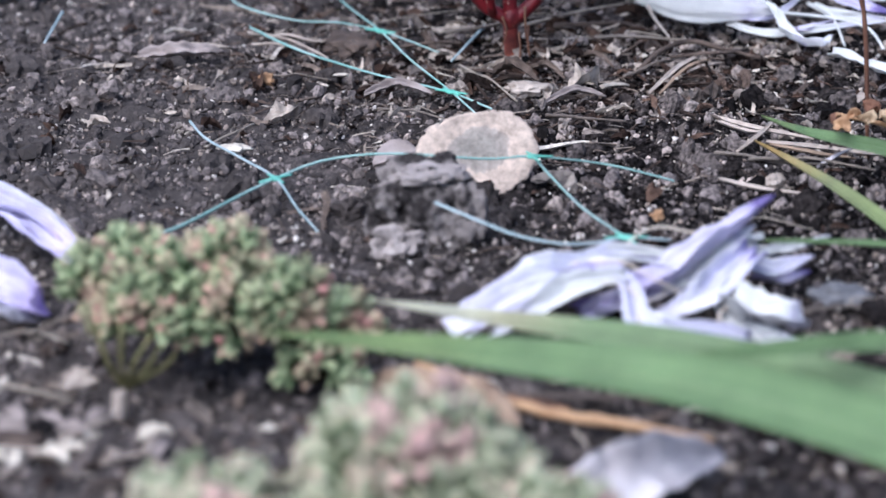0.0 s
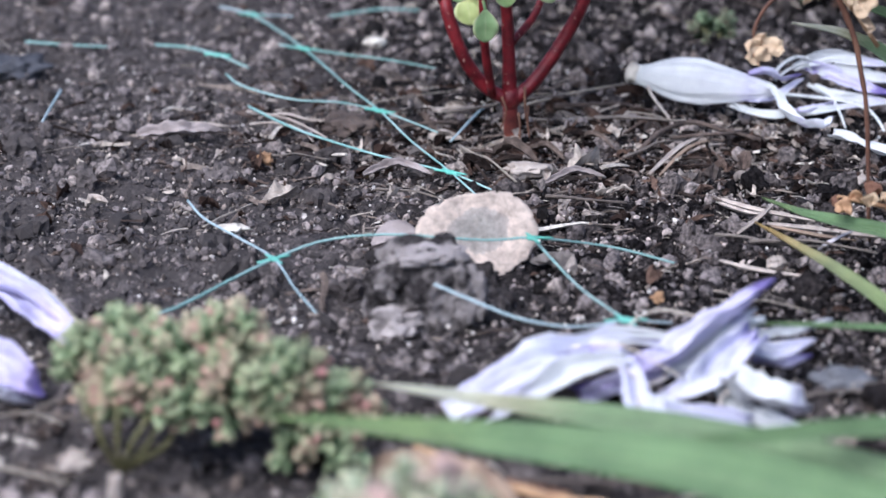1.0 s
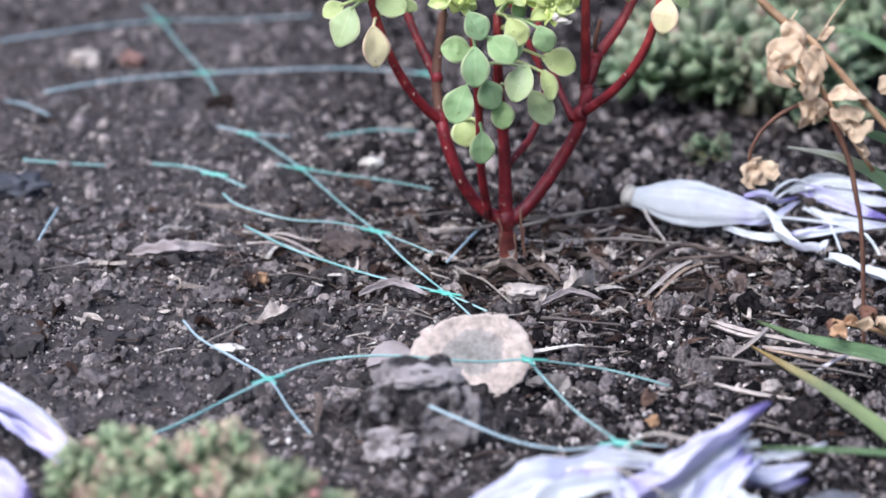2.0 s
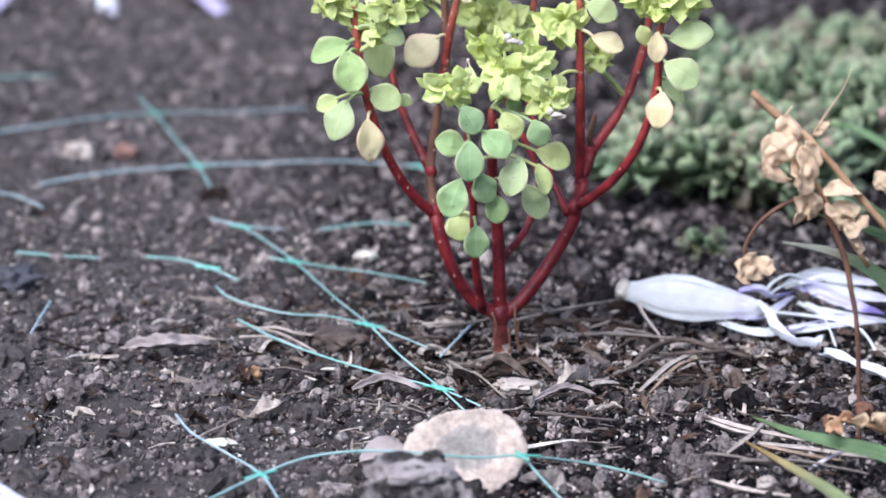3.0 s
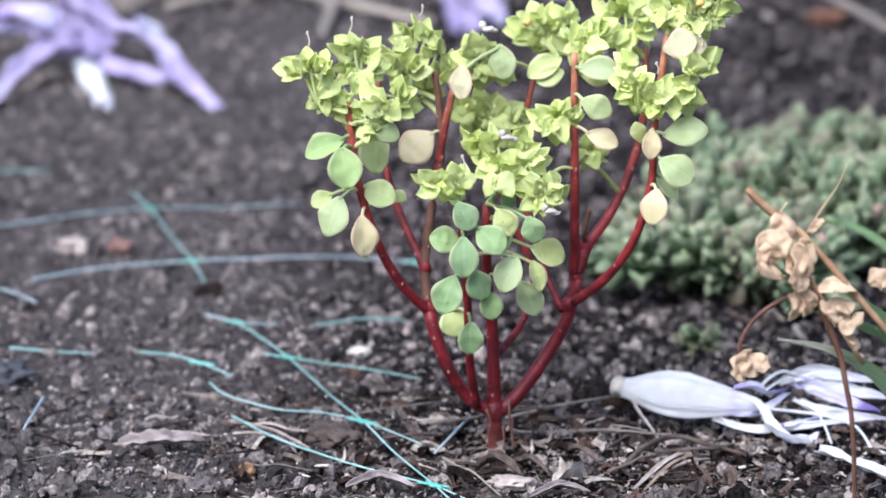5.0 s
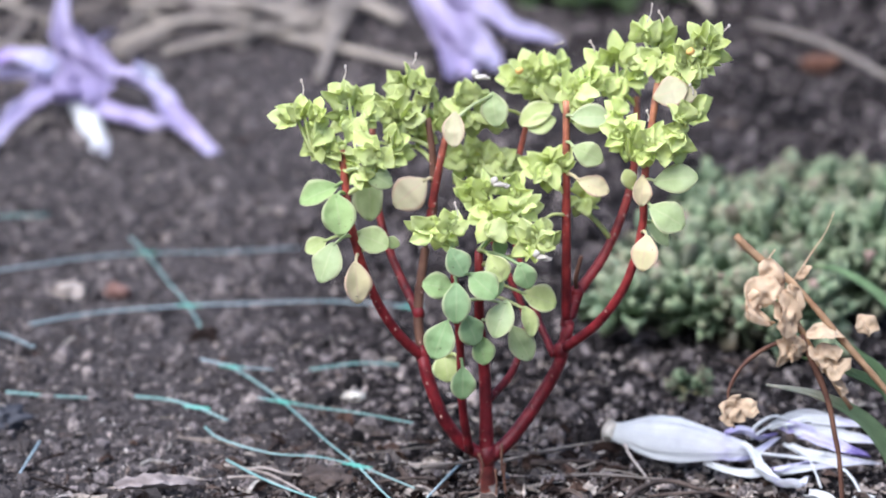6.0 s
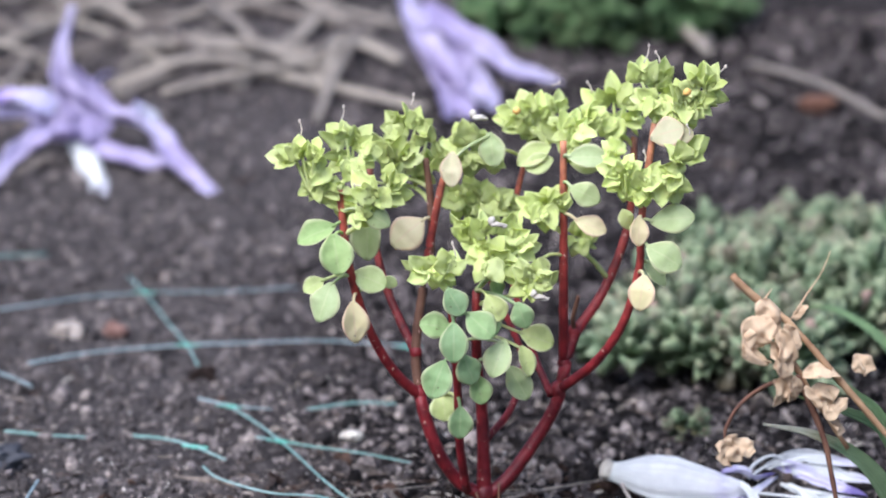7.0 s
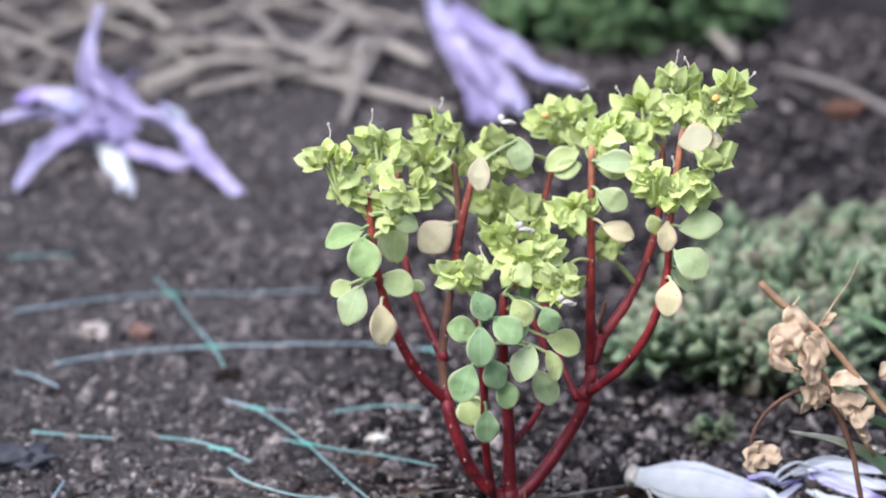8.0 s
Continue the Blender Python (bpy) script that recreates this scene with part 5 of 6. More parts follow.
def build_grass():
    blade("grass_blade", [(66, -214, -1), (50, -200, 9), (37, -189, 13.5), (14, -170, 14.2), (-7, -160, 14), (-29, -153, 14)], 8.6, BLADE, "broad green grass blade arching over the soil")
    blade("grass_blade", [(66, -168, -1), (40, -156, 6), (16, -145, 8.5), (-4, -136, 8.5), (-19, -127.5, 8)], 4.2, BLADE_TIP, "green grass blade with a dry pale tip")
    blade("grass_blade", [(66, -148, -1), (46, -150, 9), (34, -152.5, 12), (18, -155, 12), (9, -156, 11.5)], 3.0, BLADE, "narrow green grass blade lying across a blossom")
    blade("grass_blade", [(58.3, -66.2, -1.1), (49.2, -62.2, 3.4), (42.7, -60.8, 4.9), (37.4, -55.7, 4.9), (33, -44.6, 3.9)], 2.6, BLADE, "green grass blade beside dry straw")
    blade("grass_blade", [(50.9, -100, -1.2), (44.2, -90.1, 2.8), (39.6, -78.5, 3.8), (35.2, -64.8, 3.4), (31.4, -50.6, 2.3)], 2.3, BLADE_DRY, "yellowing grass blade with a brown tip")
    blade("grass_blade", [(60, -107, -1), (48, -106, 5), (41, -105, 6), (30, -104, 6.2), (24, -103, 6)], 1.0, BLADE, "thin dark grass blade")
    blade("grass_blade", [(66, -42, -1), (58, -43, 12), (51, -45, 22), (44, -45, 26.5), (36.3, -45, 28.4)], 3.0, BLADE_TIP, "green grass blade below a dry stalk", face=(-0.7, -0.5, 1))
    blade("grass_blade", [(62, -44, -1), (60, -45, 16), (53.5, -45, 26.5), (47, -45, 30.2), (40.7, -45, 32.3)], 2.7, BLADE, "green grass blade leaning from the tuft", face=(-0.7, -0.5, 1))
    blade("grass_blade", [(60, -46, -1), (57.5, -46.5, 18), (52, -47, 29), (48, -47, 33), (44.7, -47, 35.8)], 2.7, BLADE, "green grass blade leaning from the tuft", face=(-0.7, -0.5, 1))
    blade("grass_blade", [(66, -46, -1), (62, -47, 20), (57, -48, 32), (54, -48, 38)], 4.0, BLADE, "green grass blade at the edge of the tuft")
    blade("grass_blade", [(78, 40, 0), (72, 60, 15), (64, 70, 21), (56, 72, 22)], 2.2, BLADE, "fine grass blade before the cushion herb")
    for k, (a, b, w) in enumerate([((26, -53, 1.2), (40, -60, 1.6), 1.2), ((24, -80, 1.0), (35, -86, 1.4), 0.7), ((30, -58, 1.8), (46, -64, 2), 1.4), ((-2, -141, 2), (16, -145, 3), 1.4),
                                   ((-66, -122, 1.5), (-48, -125, 2.5), 1.1), ((-62, -133, 1.2), (-50, -140, 1.5), 1.5), ((-56, -122, 3), (-47, -119, 4), 1.0), ((27, -116, 1), (46, -112, 1.5), 1.3),
                                   ((-37, -12, 1), (-27, -15, 1), 0.9), ((-20, -30, 1), (-9, -38, 1.3), 1.1), ((4, -34, 1), (15, -38, 1.2), 1.5), ((16, -16, 1.5), (26, -6, 1.4), 1.2), ((-30, 6, 1.0), (-8, 22, 2), 0.8),
                                   ((-43, -48, 1), (-37, -38, 1.3), 0.9), ((-64, -8, 1), (-70, -10, 1), 0.7), ((-10, 10, 1.5), (12, 16, 3), 1.3), ((2, 14, 1.5), (26, 30, 2), 1.6), ((8, 6, 1.2), (28, 2, 2), 1.8), ((-8, -8, 1.2), (0, -28, 1.3), 1.0)]):
        w *= 0.62
        mid = tuple((p + q) / 2 + (1.2 * ((k * 7) % 5 - 2) / 2 if i == 1 else 0.5 * (i == 2)) for i, (p, q) in enumerate(zip(a, b)))
        t = thing("dry_straw", (*mid[:2], slope(mid[1])), "dry straw stalk lying on the soil", "straw", "dead stalks and leaves")
        q = tuple(m + 0.35 * ((k * (i + 3)) % 7 - 3) / 3 for i, m in enumerate(mid))
        v, f, u = tube([a, tuple(0.6 * m + 0.4 * c for m, c in zip(mid, a)), q, b], 0.5 * w, 0.28 * w, 18, 7, 0.3, k, 0.65)
        make("stalk", v, f, STRAW, t, uvs=u)
        if k % 2:
            c = tuple(m + d for m, d in zip(q, (0.2 * w * (k % 3), 1.2, 0.5)))
            v, f, u = tube([q, c, tuple(0.5 * (m + n) for m, n in zip(c, b))], 0.2 * w, 0.1 * w, 9, 5, 0.3, k)
            make("splinter", v, f, STRAW, t, uvs=u)
    rnd = random.Random(5)
    back = [((-59, 388), (-10, 340), 3.0), ((-62, 372), (-40, 470), 4.0), ((-140, 405), (-100, 465), 3.4), ((-36, 422), (-18, 386), 4), ((62, 470), (72, 400), 3), ((84, 400), (112, 330), 2.4), ((-100, 440), (-70, 380), 3), ((-120, 380), (-85, 420), 3)]
    for _ in range(44):
        x, y, a = rnd.uniform(-150, -25), rnd.uniform(372, 500), rnd.uniform(0, 3.14)
        ln = rnd.uniform(15, 40)
        back.append(((x - ln * math.cos(a), y - ln * math.sin(a)), (x + ln * math.cos(a), y + ln * math.sin(a)), rnd.uniform(1.2, 3.2)))
    for k, (a, b, w) in enumerate(back):
        lift = rnd.uniform(1, 8)
        mid = ((a[0] + b[0]) / 2 + rnd.uniform(-1.5, 1.5), (a[1] + b[1]) / 2, slope((a[1] + b[1]) / 2) + lift)
        blade("dry_straw", [(*a, slope(a[1]) + 1.5), mid, (*b, slope(b[1]) + 1.5 + lift * 0.7)], w, STRAW, "weathered straw stalk in a loose heap", "straw", profile=stick, thick=0.5 * w, foot=(*mid[:2], slope(mid[1])))
    t = thing("dry_straw", (0.8, -140.2, -0.2), "tan dry stem lying beneath the broad grass blade", "straw", "dead stalks and leaves")
    make("stalk", *tube([(-13.6, -130.7, 1.3), (-6.4, -140.2, 1.8), (0.6, -144.8, 1.5), (8.1, -147.5, 1.3), (16.5, -151.2, 0.9)], 0.75, 0.5, 18, 7, 0.25, 6)[:2], DRY_STEM, t)
    make("splinter", *tube([(-7, -140.4, 2.2), (-2.3, -142, 2), (2.4, -142.9, 1.3)], 0.35, 0.2, 10, 5, 0.25, 7)[:2], STEM_BROWN, t)
    t = thing("tendril", (-7, -117, -0.2), "curled brown tendril caught on a grass blade", "tendril", "dead stalks and leaves")
    make("curl", *tube([(-9.5, -133, 5.4), (-8.3, -133, 6.2), (-6.7, -133, 6.4), (-5.5, -133, 5.9), (-5.2, -133, 5.1)], 0.16, 0.1, 14, 5, 0.15, 8)[:2], STEM_BROWN, t)
    blade("dead_leaf", [(1, -164, 0.5), (6, -164, 2), (11, -161, 2.6), (17, -157, 2)], 7.0, LILAC_LEAF, "curled grey-beige dead leaf on the soil", "dead leaf", profile=oval, cup=0.3, roll=-10, crumple=0.7)
    blade("dead_leaf", [(-19, -133, 0.5), (-13, -138, 1.6), (-7, -142, 1.8), (-3, -146, 0.8)], 5.2, TAN_LEAF, "torn tan dead leaf beneath the grass blades", "dead leaf", profile=oval, cup=0.15, crumple=0.8)


def build_dry_stalk():
    t = thing("dry_stalk", (52, -52, 0), "dried brown seed stalk with shrivelled papery leaves in a grass tuft", "dead plant")
    for pts, r, mat in (([(31, -50, 49.6), (34.8, -50, 46.1), (39.1, -50, 42.9), (45.4, -50, 35.9), (53.9, -50, 26.3)], 0.55, DRY_STEM), ([(40, -50, 36.2), (41.7, -50, 32.7), (43.8, -50, 27.7), (45.1, -50, 22.3), (46.1, -50, 16.1), (47, -50, -1)], 0.42, STEM_BROWN),
                        ([(40.7, -50, 35.7), (36.2, -50, 34.9), (32.5, -50, 32.1), (30.8, -50, 29.1), (30.6, -50, 27.4)], 0.3, STEM_BROWN), ([(36.7, -49.5, 42), (38.8, -49.5, 39.1), (40.8, -49.5, 35.7), (43.6, -49.5, 31.5), (47.2, -49.5, 26.1)], 0.42, DRY_STEM)):
        make("stem", *tube(pts, r, r * 0.75, 18, 7, 0.2, 3)[:2], mat, t)
    make("hair", *tube([(39, -50, 43.8), (41.2, -50, 47.5), (42.8, -50, 50), (43.9, -50, 52.9)], 0.16, 0.07, 8, 5)[:2], DRY, t)
    make("hair", *tube([(35.1, -50, 45.9), (35.7, -50, 46.9), (36.3, -50, 47.8)], 0.2, 0.08, 6, 5)[:2], DRY, t)
    for k, (pts, w) in enumerate([([(34.4, -51, 46.3), (35.8, -51, 44.8), (36.8, -51, 42.9), (37.6, -51, 41)], 3.0), ([(36.5, -52, 43.8), (34.4, -52, 42.3), (33.7, -52, 40), (35.9, -52, 38.1)], 4.4), ([(36, -51.5, 43), (33.5, -51.5, 40.7), (33.8, -51.5, 38.6), (36.4, -51.5, 38.3)], 3.4),
                                  ([(37.1, -52, 42.7), (38.2, -52, 40.4), (38.1, -52, 38.1), (37.6, -52, 36.2)], 3.0), ([(36.6, -51.5, 41.1), (37.3, -51.5, 38.8), (38.1, -51.5, 35.9)], 2.0), ([(38.2, -51, 43.3), (39.1, -51, 41), (38.5, -51, 38.7)], 2.2), ([(39.4, -51, 36.4), (38.4, -51, 34.5), (36.9, -51, 32.1)], 3.4),
                                  ([(39.8, -51, 36), (39.3, -51, 34.1), (38.8, -51, 32.7)], 2.4), ([(30.5, -51, 27.7), (31.5, -51, 26.5), (33, -51, 24.8)], 3.6), ([(30.4, -51.5, 27.6), (30.5, -51.5, 25.6), (31.5, -51.5, 24)], 2.8), ([(31, -50, 27.2), (33.5, -50, 26.2), (34.8, -50, 25.7)], 2.6),
                                  ([(40.6, -51, 36.4), (43.2, -51, 36.8), (45.8, -51, 36.1)], 2.4), ([(43, -51, 31.8), (43.8, -51, 33.8), (45.5, -51, 34.5)], 3.4), ([(43.4, -51.5, 31.6), (44.8, -51.5, 32), (46.6, -51.5, 33.5)], 2.8), ([(41, -51, 34.9), (42.2, -51, 33), (43.1, -51, 31.4)], 1.8),
                                  ([(39.3, -50.5, 43.9), (40.3, -50.5, 45.1), (41.2, -50.5, 45.6)], 1.4), ([(44.5, -51, 31.1), (45.7, -51, 29.5), (46.5, -51, 28.8)], 2.2), ([(47.4, -50, 37), (48.9, -50, 37.8), (50.5, -50, 37.1)], 3.0)]):
        v, f, u = ribbon(pts, 1.3 * w, lambda q: oval(q) * (0.8 + 0.12 * math.sin(6 * q + k) + 0.08 * math.sin(17 * q + 2 * k)), 0.12, -0.15 + 0.1 * (k % 4), (k * 25) % 60 - 30, 55, 22, 11, 0.25, k, (0.1, -1, 0.6), 0.12, 0.42)
        make("withered_leaf", v, f, DRY, t, uvs=u)
    t2 = thing("dry_stalk", (46, -62, 0), "rusty shrivelled seed head over a grass blade", "dead plant")
    make("stem", *tube([(58, -60, -1), (50, -60, 6), (41, -60, 8.5)], 0.5, 0.3, 10, 6, 0.1)[:2], DRY_STEM, t2)
    rnd = random.Random(77)
    for k in range(9):
        x, y, z = 40 + 1.5 * k + rnd.uniform(-1, 1), -60.5 + rnd.uniform(-1.5, 1), 7.6 + rnd.uniform(-0.8, 1.2)
        d = Vector((rnd.uniform(-0.3, 1), rnd.uniform(-0.5, 0.3), rnd.uniform(-0.9, 0.6))) * rnd.uniform(1.6, 3.6)
        v, f, u = ribbon([(x, y, z), (x + d.x * 0.5, y + d.y * 0.5, z + d.z * 0.5 + 0.6), (x + d.x, y + d.y, z + d.z)], rnd.uniform(1.0, 2.6), oval, 0.2, rnd.uniform(0.1, 0.7), rnd.uniform(-90, 90), rnd.uniform(-90, 90), 12, 7, 0.5, k, (0, -1, 0.3), 0.3, 0.9)
        make("husk", v, f, rnd.choice([STEM_BROWN, DRY_STEM, DRY]), t2, uvs=u)


# ---- netting scraps ----
def net_scrap(spot, label, strands, knots):
    """strands: line, half-width and whether it is bleached. knots: place, line of one arm and of the other, in degrees from x."""
    t = thing("netting_scrap", spot, label, "netting", "netting scraps")
    for k, (pts, r, pale) in enumerate(strands):
        make("strand", *tube(pts, r * 0.72, r * 0.5, 34, 6, 0.06, k)[:2], NET_PALE if pale else NET, t, "bleached strand" if pale else "")
    for k, ((x, y, z), a, b) in enumerate(knots):
        arms = []
        for ang, ln in ((a, 2.6), (b, 2.2)):
            dx, dy = math.cos(radians(ang)) * ln, math.sin(radians(ang)) * ln
            for sgn in (1, -1):
                arms.append(tube([(x, y, z + 0.05), (x + sgn * dx * 0.4, y + sgn * dy * 0.4, z + 0.03), (x + sgn * dx, y + sgn * dy, z)], 0.5, 0.24, 9, 8, 0.08, k, 0.5))
        make("knot", *merge(*arms, lump((x, y, z), (0.8, 0.9, 0.3), 0.2, 1.5, 2, k))[:2], NET_KNOT, t)


def build_nets():
    net_scrap((-15, -72, 0), "torn scrap of fine teal plastic netting lying over a clod", [
        ([(-53.6, -93, 1), (-44.1, -84.9, 1.8), (-37.8, -75.1, 2.2), (-32.4, -67.5, 2.7), (-26.9, -62, 3.2), (-21, -62, 4.1), (-15, -66, 5.4), (-9.2, -67, 5.2), (-4.1, -66.5, 4.8), (1, -66, 4.9), (9.3, -61.2, 2.5), (14.4, -62.8, 1.9), (19.5, -65.1, 1.1)], 0.3, False),
        ([(-45.8, -39.9, 2.3), (-42.8, -49, 2.5), (-37.5, -58.5, 2.7), (-32.4, -67.5, 2.7), (-29.1, -78.4, 2.2), (-26.3, -84.1, 1)], 0.28, True),
        ([(1, -66, 4.9), (3.8, -70.1, 2.8), (6.8, -82.6, 3.2), (11.2, -95.4, 3.8)], 0.26, False),
        ([(-11.7, -90.5, 6.8), (-6, -94, 5.4), (-1.3, -97.2, 4.6), (4, -98.2, 4), (8.1, -97, 3.8), (11.2, -95.4, 3.8), (16.7, -95.3, 3.4)], 0.26, True)],
        [((-32.4, -67.5, 2.7), 40, 120), ((1, -66, 4.9), 0, -70), ((11.2, -95.4, 3.8), 5, 120)])
    net_scrap((-22, 10, 0), "frayed teal plastic netting spread flat on the soil", [
        ([(-40.6, 10.8, 2.4), (-33.7, 0.2, 2), (-27.3, -7.3, 1.8), (-19.6, -15.7, 1.8), (-9.8, -24.1, 1.7), (-3.7, -31.7, 1.3)], 0.3, False),
        ([(-45.5, 30.3, 2.7), (-42.3, 23.9, 2.3), (-33.8, 16, 2.1), (-26.7, 15, 1.9), (-20.2, 9.7, 1.9), (-16.2, 5.1, 1.7), (-11.2, -1.4, 1.4)], 0.26, False),
        ([(-50.1, 80.1, 2.6), (-43.9, 74.4, 2.3), (-35.8, 55.7, 2.1), (-30.9, 41.6, 2), (-25.3, 23.7, 2), (-20.2, 9.7, 1.9), (-15.3, -7.6, 1.9), (-9.4, -24.1, 1.7), (-4.5, -39, 1.3)], 0.28, False),
        ([(-38.1, 54.1, 1.8), (-33.8, 50.5, 2), (-26.9, 46.3, 2), (-19.2, 42.5, 1.9), (-11.6, 38.8, 1.4)], 0.28, False),
        ([(-50.1, 79.6, 2.7), (-43, 74.4, 2.5), (-36.8, 75.2, 1.9)], 0.3, True)],
        [((-9.4, -24.5, 1.8), -28, -60), ((-20.2, 9.3, 2), -25, -60), ((-33.8, 50.1, 2.1), -20, -65), ((-44, 74.8, 2.4), -15, -60)])
    net_scrap((-60, 140, 1), "teal plastic netting half sunk in soil behind the plant", [
        ([(-85.3, 112.5, 1.8), (-73.2, 120.1, 2.5), (-56.1, 125.8, 2.8), (-44.5, 128.4, 2.8), (-30.8, 131.4, 2.7), (-20.8, 130.3, 2.5), (-12.3, 128.7, 2.3)], 0.34, True),
        ([(-100.5, 158, 2.8), (-92.6, 163, 3.2), (-81, 170.7, 3.6), (-69.2, 174.7, 3.9), (-52.8, 177.2, 3.8), (-36.8, 182.8, 3.7)], 0.34, True),
        ([(-74.4, 190.8, 4.3), (-69.2, 174.7, 3.9), (-61.9, 146.9, 3.2), (-56.1, 125.8, 2.8), (-52.5, 109.8, 2)], 0.32, False)],
        [((-56, 125.3, 2.9), 0, -75), ((-69.1, 174.2, 4), 0, -75), ((-12.8, 127.8, 2.4), 0, -75)])
    for pts, pale in (([(-81.9, 58.8, 1.4), (-74.5, 55.6, 1.6), (-67.4, 54.9, 1.4)], False), ([(-59.4, 56.1, 1.4), (-53.6, 52.5, 1.8), (-48.1, 47, 1.8), (-42.5, 40.2, 1.3)], False), ([(-91.4, 104.3, 1.8), (-87.6, 100.2, 2.1), (-81.8, 92.7, 1.7)], True),
                      ([(-71.7, 25.6, 1.3), (-71.8, 13.4, 1.6), (-72.2, 4.3, 1.2)], True), ([(-30.6, 76.5, 1.5), (-21.7, 80.9, 1.8), (-14.4, 80.9, 1.6)], False), ([(-3.9, 14.2, 1.4), (-6.7, 2.2, 1.8), (-9.3, -5.7, 1.2)], True), ([(-109.3, 208.1, 5.1), (-102, 209.9, 5.5), (-94.7, 211.7, 5.4)], False)):
        net_scrap(tuple(pts[1][:2]) + (0,), "short loose piece of teal plastic strand", [(pts, 0.36, pale)], [(pts[2], -30, -10)] if len(pts) == 4 else [])


# ---- clod, stones, chips ----
def lump_thing(name, c, r, mat, label, category, seed, rough=0.3, scale=1.2, sub=3, facets=0.0):
    t = make(name, *lump((0, 0, 0), r, rough, scale, sub, seed, facets)[:2], mat, at=c)
    return tagged(t, label, category)


